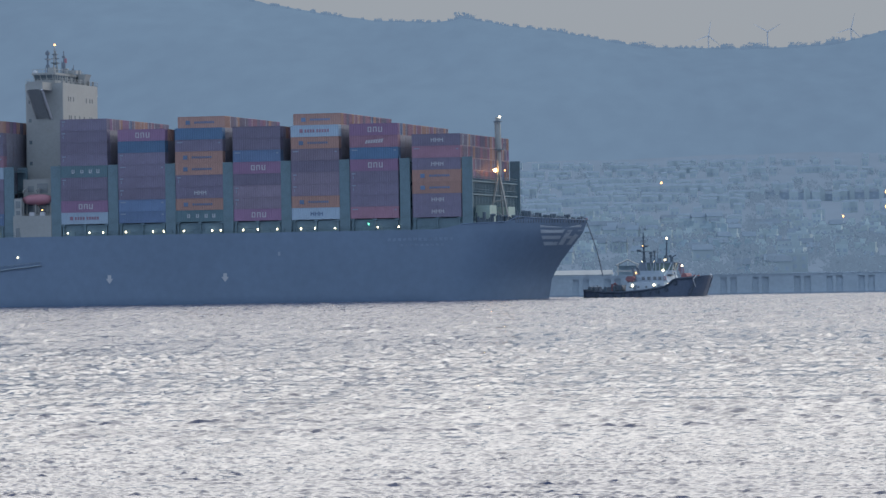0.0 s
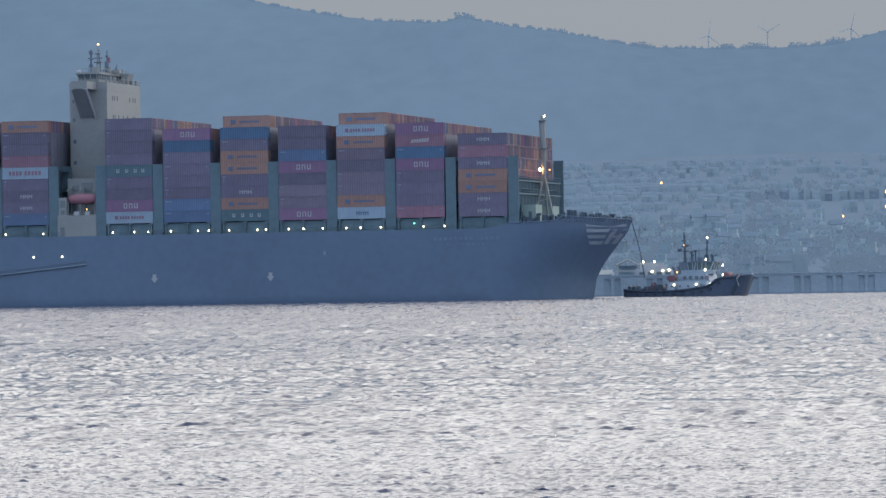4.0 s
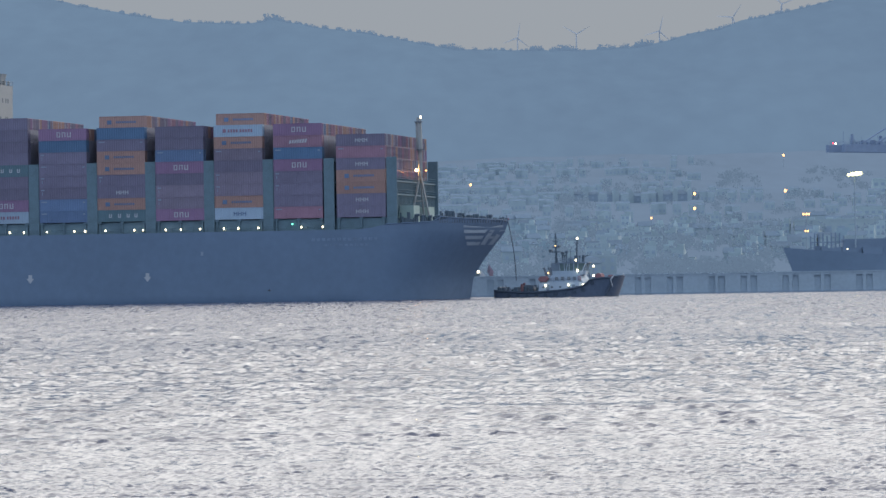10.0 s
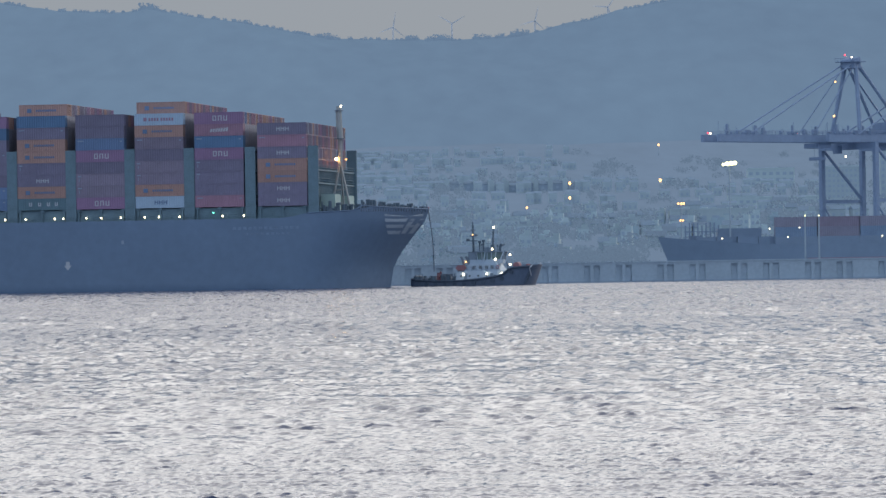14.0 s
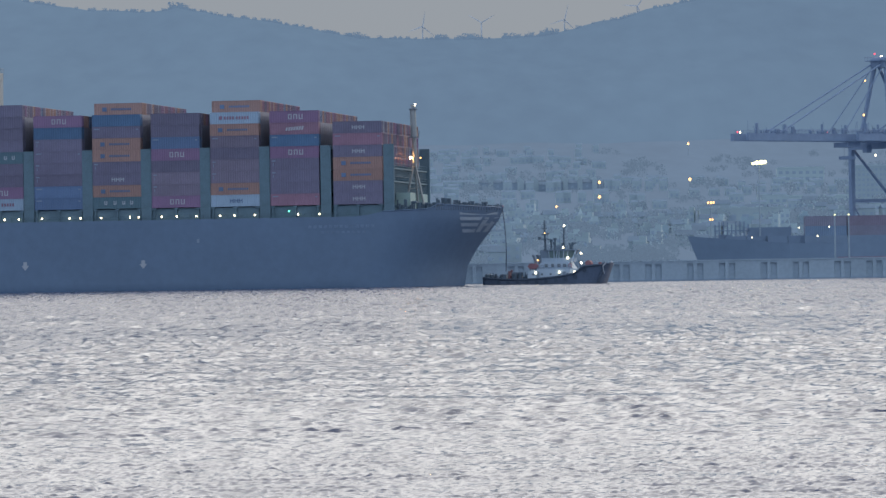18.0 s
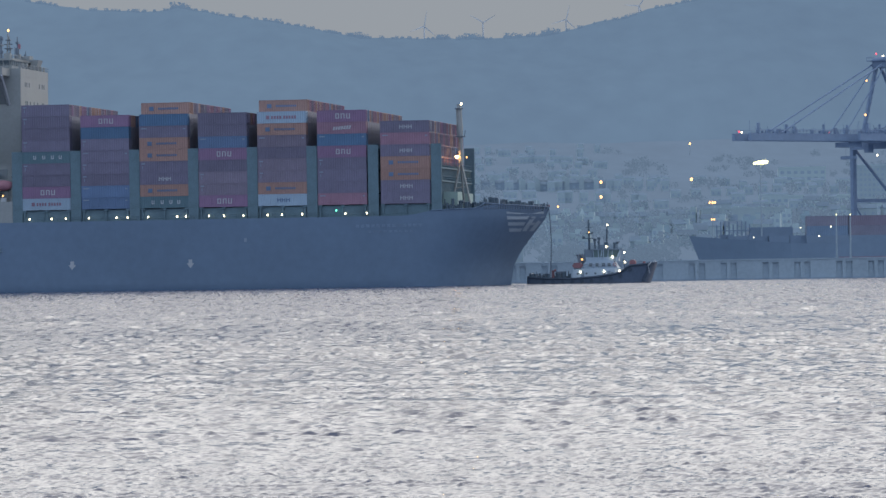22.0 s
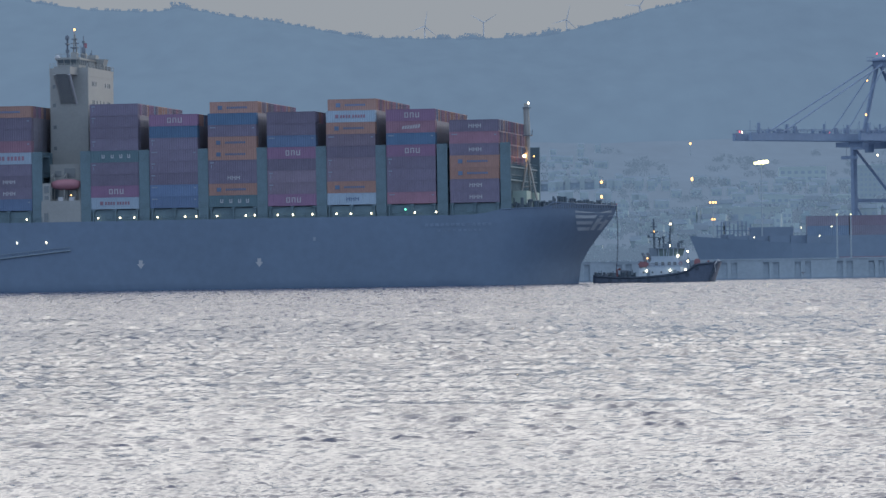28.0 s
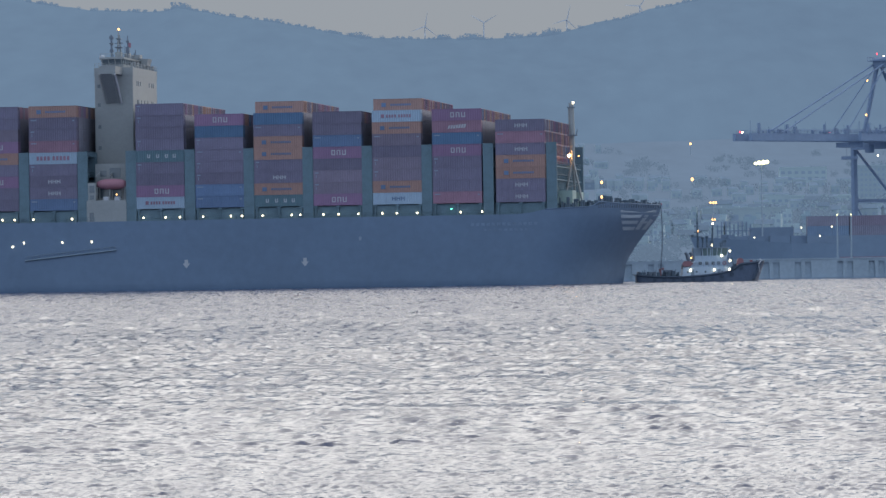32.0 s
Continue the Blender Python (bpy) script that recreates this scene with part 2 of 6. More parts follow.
class Shape:
    """Collects boxes, bars and rods into one mesh."""

    def __init__(self):
        self.v, self.f = [], []

    def add(self, verts, faces):
        k = len(self.v)
        self.v += [Vector(p) for p in verts]
        self.f += [[i + k for i in f] for f in faces]
        return self

    def box(self, c, s, bevel=0.0, taper=1.0):
        """A box with its lower centre at c; bevel cuts the upright edges; taper narrows the top."""
        x, y, z = c
        a, b = s[0] / 2, s[1] / 2
        e = min(bevel, a * 0.9, b * 0.9)
        ring = [(-a, -b), (a, -b), (a, b), (-a, b)] if not e else [(-a + e, -b), (a - e, -b), (a, -b + e), (a, b - e), (a - e, b), (-a + e, b), (-a, b - e), (-a, -b + e)]
        return self.prism([(x + p, y + q) for p, q in ring], z, z + s[2], taper, (x, y))

    def prism(self, ring, z0, z1, taper=1.0, mid=(0, 0)):
        n = len(ring)
        v = [(p, q, z0) for p, q in ring] + [(mid[0] + (p - mid[0]) * taper, mid[1] + (q - mid[1]) * taper, z1) for p, q in ring]
        f = [[i, (i + 1) % n, n + (i + 1) % n, n + i] for i in range(n)]
        return self.add(v, f + [list(range(n))[::-1], list(range(n, 2 * n))])

    def side(self, ring, y0, y1):
        """An outline in x and z, as thick as y0 to y1."""
        n = len(ring)
        v = [(p, y0, q) for p, q in ring] + [(p, y1, q) for p, q in ring]
        f = [[i, (i + 1) % n, n + (i + 1) % n, n + i] for i in range(n)]
        return self.add(v, f + [list(range(n))[::-1], list(range(n, 2 * n))])

    def rod(self, a, b, r, sides=6, r2=None):
        a, b = Vector(a), Vector(b)
        r2 = r if r2 is None else r2
        q = (b - a).to_track_quat("Z", "Y")
        v = []
        for p, s in ((a, r), (b, r2)):
            v += [p + q @ Vector((s * math.cos(6.2832 * i / sides), s * math.sin(6.2832 * i / sides), 0)) for i in range(sides)]
        f = [[i, (i + 1) % sides, sides + (i + 1) % sides, sides + i] for i in range(sides)]
        return self.add(v, f + [list(range(sides))[::-1], list(range(sides, 2 * sides))])

    def tube(self, pts, r, sides=6):
        """One bent rod through all the points."""
        pts = [Vector(p) for p in pts]
        v, f = [], []
        for i, p in enumerate(pts):
            q = (pts[min(i + 1, len(pts) - 1)] - pts[max(i - 1, 0)]).to_track_quat("Z", "Y")
            v += [p + q @ Vector((r * math.cos(6.2832 * k / sides), r * math.sin(6.2832 * k / sides), 0)) for k in range(sides)]
        for i in range(len(pts) - 1):
            f += [[i * sides + k, i * sides + (k + 1) % sides, (i + 1) * sides + (k + 1) % sides, (i + 1) * sides + k] for k in range(sides)]
        n = len(v)
        return self.add(v, f + [list(range(sides))[::-1], list(range(n - sides, n))])

    def ball(self, c, r, n=8, squash=1.0):
        c = Vector(c)
        v, f = [c + Vector((0, 0, -r * squash))], []
        rings = n // 2 - 1
        for j in range(1, rings + 1):
            a = math.pi * j / (rings + 1)
            v += [c + Vector((r * math.sin(a) * math.cos(6.2832 * i / n), r * math.sin(a) * math.sin(6.2832 * i / n), -r * squash * math.cos(a))) for i in range(n)]
        v.append(c + Vector((0, 0, r * squash)))
        f += [[0, 1 + (i + 1) % n, 1 + i] for i in range(n)]
        for j in range(rings - 1):
            f += [[1 + j * n + i, 1 + j * n + (i + 1) % n, 1 + (j + 1) * n + (i + 1) % n, 1 + (j + 1) * n + i] for i in range(n)]
        f += [[1 + (rings - 1) * n + i, 1 + (rings - 1) * n + (i + 1) % n, len(v) - 1] for i in range(n)]
        return self.add(v, f)

    def mesh(self, name, material, smooth=False):
        return mesh(name, self.v, self.f, material, smooth)


def part(name, shape, material, parent, label="", at=None, smooth=False):
    ob = new(name, shape.mesh(name, material, smooth) if isinstance(shape, Shape) else shape)
    ob.parent = parent
    if at is not None:
        ob.matrix_local = at if isinstance(at, Matrix) else Matrix.Translation(at)
    if label:
        tagged(ob, label)
    return ob


def thing(name, label, category, at=None, group="", kind="", shape=None, material=None, smooth=False):
    data = shape.mesh(name, material, smooth) if isinstance(shape, Shape) else shape
    ob = new(name, data)
    if at is not None:
        ob.matrix_basis = at if isinstance(at, Matrix) else Matrix.Translation(at)
    return tagged(ob, label, category, group, kind)


# ---- where the ship and the tug are ----
def ship_pose(t):
    s = (t - 16) / 16
    return pose(-21.125 + 44.307 * s + 0.085 * s * s, 1125 + 4.87 * s, 0, 0, 0, -(9.978 - 0.7655 * s))


def tug_pose(t):
    turn = 25.5 - 0.82 * t
    return pose(-18.8 + 2.50 * t + 0.0031 * t * t, 1121 + 0.25 * t, 0, 0, 0, -turn)


TIMES = (0, 8, 16, 24, 32)
ABOARD = []        # things that lie on the ship, each with its place on it


# ---- sea, land and hills ----
WAVES = ((0.10, 0.37, 44, 45, 80, 105, 0.5, 2.2, 0.27), (0.19, 0.66, 76, 100, 140, 185, 0.8, 4.0, 0.27), (0.37, 1.2, 132, 180, 250, 340, 1.6, 8, 0.26),
         (0.8, 2.6, 240, 330, 450, 600, 4, 18, 0.24), (1.7, 5.0, 430, 590, 900, 1105, 9, 50, 0.20))


def sea():
    """One sheet of short wind chop with sharp crests, finely divided near the shore and coarser out at sea."""
    ys = [-500.0, -200.0, 0.0, 25.0, 42.0, 50.0]
    while ys[-1] < 1250:
        y = ys[-1]
        ys.append(y + max(0.04, min(y * y / 60000, 30)))
    ys[-1] = 1250.0
    ys += [1300.0, 2000.0, 4200.0]
    us = np.concatenate(([-40, -6, -1.5, -0.6, -0.3, -0.22], np.linspace(-0.168, 0.118, 1000), [0.16, 0.25, 0.6, 1.5, 6, 40]))
    yy = np.array(ys)
    X = np.clip(us[None, :] * np.maximum(yy, 60.0)[:, None], -2600, 2600)
    Y = np.repeat(yy[:, None], len(us), axis=1)
    X, Y = X.astype(np.float32), Y.astype(np.float32)
    DX, DY, Z = np.zeros_like(X), np.zeros_like(X), np.zeros_like(X)
    rng = np.random.RandomState(4)
    n = 40
    # each band: shortest and longest wave, where it sets in and dies out, size of the calmer patches, steepness
    for w0, w1, y0, y1, y2, y3, p0, p1, slope in WAVES:
        rows = np.nonzero((yy > y0) & (yy < y3))[0]
        k0, k1 = rows[0], rows[-1] + 1
        x, y = X[k0:k1], Y[k0:k1]
        dx, dy, dz = np.zeros_like(x), np.zeros_like(x), np.zeros_like(x)
        for k in range(n):
            lam = w0 * (w1 / w0) ** ((k + rng.uniform(0, 1)) / n)
            d = math.radians(rng.normal(-81, 32))
            kx, ky = math.cos(d), math.sin(d)
            amp = slope * lam / (2 * math.pi) * math.sqrt(2 / n) * rng.uniform(0.6, 1.4)
            ph = (2 * math.pi / lam * (x * kx + y * ky) + rng.uniform(0, 6.28)).astype(np.float32)
            dz += amp * np.cos(ph)
            sn = amp * np.sin(ph)
            dx -= kx * sn
            dy -= ky * sn
        patch = np.zeros_like(x)
        for k in range(12):
            lam, d = rng.uniform(p0, p1) * (4 if k < 5 else 1), math.radians(rng.normal(-85, 40))
            patch += np.cos(2 * math.pi / lam * (x * math.cos(d) + y * math.sin(d)) + rng.uniform(0, 6.28))
        fade = np.clip((y - y0) / (y1 - y0), 0, 1) * np.clip((y3 - y) / (y3 - y2), 0, 1) * np.clip(0.95 + 0.13 * patch, 0.55, 1.45)
        Z[k0:k1] += dz * fade
        DX[k0:k1] += dx * fade * 0.9
        DY[k0:k1] += dy * fade * 0.9
    still = (Y < 45) | (Y > 1249)
    still[:, :6] = still[:, -6:] = True
    X = np.where(still, X, X + DX)
    Y = np.where(still, Y, Y + DY)
    Z[still] = 0
    ny, nx = X.shape
    me = bpy.data.meshes.new("water")
    me.vertices.add(nx * ny)
    me.vertices.foreach_set("co", np.stack((X, Y, Z), axis=-1).astype(np.float32).ravel())
    i = (np.arange(ny - 1)[:, None] * nx + np.arange(nx - 1)[None, :]).ravel()
    q = np.stack((i, i + 1, i + nx + 1, i + nx), axis=1).astype(np.int32)
    me.loops.add(q.size)
    me.loops.foreach_set("vertex_index", q.ravel())
    me.polygons.add(len(q))
    me.polygons.foreach_set("loop_start", np.arange(0, q.size, 4, dtype=np.int32))
    me.polygons.foreach_set("use_smooth", np.ones(len(q), dtype=bool))
    me.update(calc_edges=True)
    me.materials.append(SEA)
    return thing("water", "choppy silver-grey sea under a bright evening sky", "sea", kind="structure", shape=me)


RIDGE = [(-1500, 420), (-766, 379), (-616, 340), (-486, 311), (-444, 302), (-372, 290), (-300, 287), (-276, 291.7), (-228, 282), (-174, 274.4),
         (-132, 266), (-84, 256), (-18, 254), (60, 253), (114, 256), (133, 259), (170, 269), (200, 273), (224, 282), (248, 286), (269, 290),
         (332, 304), (435, 323), (615, 357), (1500, 420)]
SLOPE = [(1262, 2.5), (1420, 3.6), (1600, 5.5), (2000, 18), (2500, 41), (3000, 68), (3600, 104), (4200, 160)]


def lerp(rows, x):
    for (a, p), (b, q) in zip(rows, rows[1:]):
        if x <= b:
            return p + (q - p) * max(0, (x - a) / (b - a))
    return rows[-1][1]


def land_height(x, y):
    """The land's height: a slope up from the port to the foot of the hills, rough with knolls."""
    if y < 1262:
        return 2.5
    k = min(1, max(0, (y - 1500) / 900))
    low = lerp(SLOPE, y) + k * 5 * noise.noise((x / 170, y / 260, 0.3)) + k * 2 * noise.noise((x / 50, y / 90, 4))
    if y <= 3600:
        return low
    w = (y - 3600) / 1200
    top = lerp(RIDGE, x * 4800 / y) + 1.2 * noise.noise((x / 14, 7, 2)) - 0.6
    base = 104
    return base + (top - base) * (w ** 0.85) + 14 * math.sin(math.pi * min(1, w)) * noise.noise((x / 260, y / 500, 1)) if w < 1 else top - (y - 4800) * 0.15


def grid_mesh(name, xs, ys, material):
    nx = len(xs)
    v = [(x, y, land_height(x, y)) for y in ys for x in xs]
    f = [(j * nx + i, j * nx + i + 1, (j + 1) * nx + i + 1, (j + 1) * nx + i) for j in range(len(ys) - 1) for i in range(nx - 1)]
    return mesh(name, v, f, material, True)


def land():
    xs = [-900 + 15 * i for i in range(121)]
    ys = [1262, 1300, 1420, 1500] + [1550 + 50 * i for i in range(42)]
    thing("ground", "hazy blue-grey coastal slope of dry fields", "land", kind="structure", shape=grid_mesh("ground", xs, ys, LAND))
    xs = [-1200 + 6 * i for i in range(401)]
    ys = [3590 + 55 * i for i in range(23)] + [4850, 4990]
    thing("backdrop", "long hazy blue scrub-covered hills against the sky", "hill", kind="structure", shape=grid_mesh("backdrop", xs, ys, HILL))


# ---- ship ----
STEM = [(-6, 20.5), (0, 21.8), (4.85, 22.6), (8.2, 24.35), (12.2, 27.4), (16.1, 30.6), (19.05, 31.75), (20.6, 32.0)]
AFT = -205.0


def half_breadth(x, z):
    k = min(1, max(0, z / 17))
    x0 = -2 + 8 * k
    xs = lerp(STEM, z)
    if x <= x0:
        return 25.6 - (max(0, -z) * 0.4)
    u = min(1, (x - x0) / (xs - x0))
    return max(0.02, 25.6 * (1 - u ** (3.0 - 0.7 * k)))


def hull_top(x):
    return lerp([(1, 17.3), (6, 18.5), (17, 18.9), (18.8, 20.1), (22, 19.8), (32, 19.2)], x)


def hull_sheet():
    zs = [-3, 0, 2, 4.85, 7, 9, 11, 13, 15, 16.3, 17.3]
    us = [0, 0.2, 0.4, 0.6] + [0.6 + 0.4 * i / 26 for i in range(1, 27)]
    v, f = [], []
    for sgn in (-1, 1):
        k = len(v)
        for z in zs + ["top"]:
            for u in us:
                zz = z if z != "top" else None
                end = lerp(STEM, zz if zz is not None else 19.2)
                x = AFT + (end - AFT) * u
                zz = zz if zz is not None else max(17.31, hull_top(x))
                v.append((x, sgn * half_breadth(x, zz), zz))
        n = len(us)
        for j in range(len(zs)):
            for i in range(n - 1):
                q = [k + j * n + i, k + j * n + i + 1, k + (j + 1) * n + i + 1, k + (j + 1) * n + i]
                f.append(q if sgn < 0 else q[::-1])
        if sgn > 0:
            for j in range(len(zs)):
                f.append([j * n, (j + 1) * n, k + (j + 1) * n, k + j * n])
    return v, f


BAYS = {7: 0.0, 6: -15.68, 5: -30.63, 4: -45.5, 3: -60.35, 2: -75.2, 1: -90.2, 0: -117.4, -1: -132.4}
BASE = 20.3
LASH = [7.7, -7.95, -23.2, -38.1, -52.95, -67.8, -82.7, -97.6, -109.9, -124.9, -139.8]


def ship():
    root = thing("container_ship", "long navy blue container ship under way, loaded high with stacked boxes", "ship", ship_pose(0))
    v, f = hull_sheet()
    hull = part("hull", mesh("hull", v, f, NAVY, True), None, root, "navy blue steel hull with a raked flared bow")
    # deck follows the sheer of the hull, just inside the bulwark
    xs = [AFT + 1 + 6 * i for i in range(35)] + [2 + 1.5 * i for i in range(19)]
    dv, df = [], []
    for x in xs:
        z = 17.0 if x < 8 else 18.2
        h = half_breadth(x, 17.0) - 0.15
        dv += [(x, -h, z), (x, h, z)]
    df = [[2 * i, 2 * i + 2, 2 * i + 3, 2 * i + 1] for i in range(len(xs) - 1)]
    part("deck", mesh("deck", dv, df, DECK), None, root, "dark green steel deck")
    for b, x in BAYS.items():
        part("hatch_coaming", Shape().box((x, 0, 17.0), (12.9, 49.2, 3.1), 0.2), TEAL, root)
        for sx in (-5.6, 0, 5.6):
            part("stanchion", Shape().box((x + sx, -24.85, 17.0), (0.4, 0.4, 3.2)).box((x + sx, -24.85, 19.8), (1.0, 0.7, 0.4)), TEAL, root)
    # guard rail along the near edge
    for i in range(20):
        x = -143 + i * 7.2
        if -110 < x < -98:
            continue
        s = Shape()
        for k in range(5):
            s.rod((x + k * 1.8, -25.4, 17.3), (x + k * 1.8, -25.4, 18.4), 0.04, 4)
        for z in (17.85, 18.4):
            s.rod((x, -25.4, z), (x + 7.2, -25.4, z), 0.035, 4)
        part("guard_rail", s, TEAL, root)
    # lashing bridges between the bays
    col = Shape().box((0, 0, 0), (2.6, 0.55, 17.6), 0.08).mesh("column", TEAL)
    beam = Shape().box((0, 0, 0), (1.3, 49.5, 0.35)).mesh("walkway", TEAL)
    rail = Shape()
    for i in range(34):
        rail.rod((0, -24.5 + i * 1.48, 0), (0, -24.5 + i * 1.48, 1.1), 0.05, 4)
    rail.rod((0, -24.6, 1.1), (0, 24.6, 1.1), 0.05, 4).rod((0, -24.6, 0.55), (0, 24.6, 0.55), 0.04, 4)
    rail = rail.mesh("railing", TEAL)
    for x in LASH:
        lb = part("lashing_bridge", Shape().box((x, 0, 17.0), (1.2, 49.8, 0.3)), TEAL, root, "teal steel lashing bridge between stacks")
        front = x == LASH[0]
        for y in (-25.0, 25.0) if front else (-25.0, -15, -5, 5, 15, 25.0):
            part("column", col, None, lb, at=(x, y, 17.2))
        for z in (25.6, 28.8) if front else (22.8, 28.4, 33.6):
            part("walkway", beam, None, lb, at=(x, 0, z))
            part("railing", rail, None, lb, at=(x + 0.6, 0, z + 0.3))
    post = Shape().box((0, 0, 0), (0.4, 0.42, 12.5)).mesh("lashing_post", TEAL)
    for i in range(32):
        part("lashing_post", post, None, root, at=(LASH[0] + 0.2, -24.0 + i * 1.55, 17.2))
    part("breakwater_plate", Shape().box((LASH[0] - 0.75, 0, 17.2), (0.2, 49, 8.0)), TEAL, root)
    # bridge tower, wing and wheelhouse
    tower = part("bridge_tower", Shape().box((-104.4, 0, 17.0), (9.9, 27, 38.4), 0.15), CREAM, root, "cream painted accommodation tower")
    part("bridge_deck", Shape().box((-104.4, 0, 54.0), (10.0, 27.1, 2.1), 0.1), CREAM, tower)
    for sgn in (-1, 1):
        part("bridge_wing", Shape().box((-104.2, 17.4 * sgn, 54.2), (4.2, 7.8, 1.9), 0.1), CREAM, tower)
    for sgn in (-1, 1):
        # raking brace under the wing, with an opening in it
        s = Shape()
        for x in (-106.1, -102.7):
            s.rod((x, 21.2 * sgn, 54.2), (x, 14.2 * sgn, 47.2), 0.42, 4)
        s.add([(-106.1, 21.2 * sgn, 54.2), (-102.7, 21.2 * sgn, 54.2), (-102.7, 14.2 * sgn, 47.2), (-106.1, 14.2 * sgn, 47.2),
               (-106.1, 20.9 * sgn, 54.2), (-102.7, 20.9 * sgn, 54.2), (-102.7, 13.9 * sgn, 47.2), (-106.1, 13.9 * sgn, 47.2)],
              [[0, 1, 2, 3], [7, 6, 5, 4], [0, 3, 7, 4], [1, 5, 6, 2]])
        part("wing_brace", s, CREAM, tower, "slanting brace panel under the wing")
        # white strip added to stand for light on the brace's forward edge
        part("brace_flange", Shape().rod((-102.3, 21.3 * sgn, 54.2), (-102.3, 14.1 * sgn, 47.0), 0.36, 4), WHITE, tower, "white strip for the lit edge of the wing brace")
    wh = part("wheelhouse", Shape().box((-105.3, 0, 56.1), (5.4, 21.4, 0.95), 0.5, 1.02), CREAM, tower, "cream wheelhouse with outward-leaning windows")
    part("window_band", Shape().box((-105.3, 0, 57.05), (5.44, 21.5, 1.25), 0.5, 1.07), WINDOW, wh, "dark wheelhouse windows")
    part("wheelhouse_roof", Shape().box((-105.3, 0, 58.3), (6.4, 23.6, 0.4), 0.6).box((-105.3, 0, 58.7), (5.0, 18.0, 0.25), 0.4), CREAM, wh)
    for i in range(12):
        y = -10.4 + i * 1.89
        part("window_post", Shape().rod((-102.6, y, 57.0), (-102.42, y * 1.06, 58.35), 0.14, 4), CREAM, wh)
    for i in range(4):
        for sgn in (-1, 1):
            part("window_post", Shape().rod((-107.7 + i * 1.6, 10.75 * sgn, 57.0), (-107.9 + i * 1.7, 11.5 * sgn, 58.35), 0.14, 4), CREAM, wh)
    roof_rail = Shape()
    for i in range(16):
        roof_rail.rod((-102.4, -11.2 + i * 1.49, 58.7), (-102.4, -11.2 + i * 1.49, 59.7), 0.05, 4)
    for i in range(5):
        roof_rail.rod((-108.2 + i * 1.4, -11.4, 58.7), (-108.2 + i * 1.4, -11.4, 59.7), 0.05, 4)
    roof_rail.rod((-102.4, -11.2, 59.7), (-102.4, 11.2, 59.7), 0.05, 4).rod((-108.2, -11.4, 59.7), (-102.4, -11.4, 59.7), 0.05, 4)
    part("roof_railing", roof_rail, CREAM, wh)
    # raked pale end house on the bridge deck
    part("end_house", Shape().side([(-102.0, 56.1), (-100.6, 56.1), (-99.7, 59.0), (-101.6, 59.0)], 5.2, 9.4), CREAM, tower, "raked pale locker house beside the wheelhouse")
    for z, ys in ((51.6, (-9.2, -7.6, -5.4, 4.6, 7.4, 9.2)), (46.9, (-8.8, -7.4, -4.4, -0.8, 2.7, 7.2, 8.6))):
        for y in ys:
            part("window", Shape().box((-99.43, y, z), (0.06, 0.6, 1.15)), WINDOW, tower)
    for x, z in ((-108.2, 51), (-108.2, 46.3), (-108.1, 40.8), (-108.1, 35.5), (-108.1, 30)):
        part("porthole", Shape().box((x, -13.53, z), (0.75, 0.06, 0.9), 0.02), WINDOW, tower)
    rails = Shape()
    for x, y in [(-109.2 + 1.05 * i, -13.6) for i in range(10)] + [(-99.4, -13.5 + 1.5 * i) for i in range(19)]:
        rails.rod((x, y, 56.1), (x, y, 57.2), 0.05, 4)
    for z in (56.65, 57.2):
        rails.rod((-109.2, -13.6, z), (-99.4, -13.6, z), 0.04, 4).rod((-99.4, -13.6, z), (-99.4, 13.6, z), 0.04, 4)
    part("railing", rails, CREAM, tower)
    for x, y, w, h in ((-104.5, -7, 1.6, 1.3), (-102, 2, 2.2, 0.9), (-105, 5, 1.4, 1.6), (-102.5, 8, 1.0, 1.2)):
        part("roof_locker", Shape().box((x, y, 58.95), (w, w, h), 0.2), CREAM, tower)
    gear = random.Random(2)
    for i in range(14):
        x, y = gear.uniform(-107.5, -103.0), gear.uniform(-10.5, 10.5)
        part("roof_aerial", Shape().rod((x, y, 58.9), (x, y, 58.9 + gear.uniform(0.7, 2.0)), 0.1, 5), DARK, tower)
    for i in range(8):
        y = -12.5 + i * 3.4
        part("deck_fitting", Shape().box((-99.9, y, 56.1), (0.5, 0.6, gear.uniform(0.8, 1.6)), 0.1), CREAM, tower)
    mast = part("radar_mast", Shape().rod((-106.4, -0.5, 58.9), (-106.15, -0.1, 66.0), 0.24, 8, 0.14).rod((-105.6, 0.6, 58.9), (-106.0, 0.1, 64.8), 0.2, 8, 0.14), CREAM, tower, "pale twin-legged radar mast")
    for k in range(7):
        z = 59.8 + 0.85 * k
        part("mast_rung", Shape().rod((-106.4 + 0.03 * k, -0.5, z), (-105.65 - 0.04 * k, 0.6, z), 0.08, 4), DARK, mast)
    part("mast_platform", Shape().box((-106.1, 0, 61.7), (1.8, 2.4, 0.2), 0.2).box((-106.1, 0, 63.9), (1.3, 1.8, 0.18), 0.2).rod((-107.2, 0, 62.9), (-105, 0, 62.9), 0.12), DARK, mast)
    part("radar_scanner", Shape().box((-107.9, -0.5, 62.6), (0.5, 3.2, 0.3)).rod((-107.9, -0.5, 58.9), (-107.9, -0.5, 65.0), 0.26).box((-107.9, -0.5, 63.9), (1.0, 0.9, 0.8), 0.2).box((-107.9, -0.5, 60.6), (0.9, 0.9, 0.7), 0.2), DARK, tower, "dark radar post with scanners")
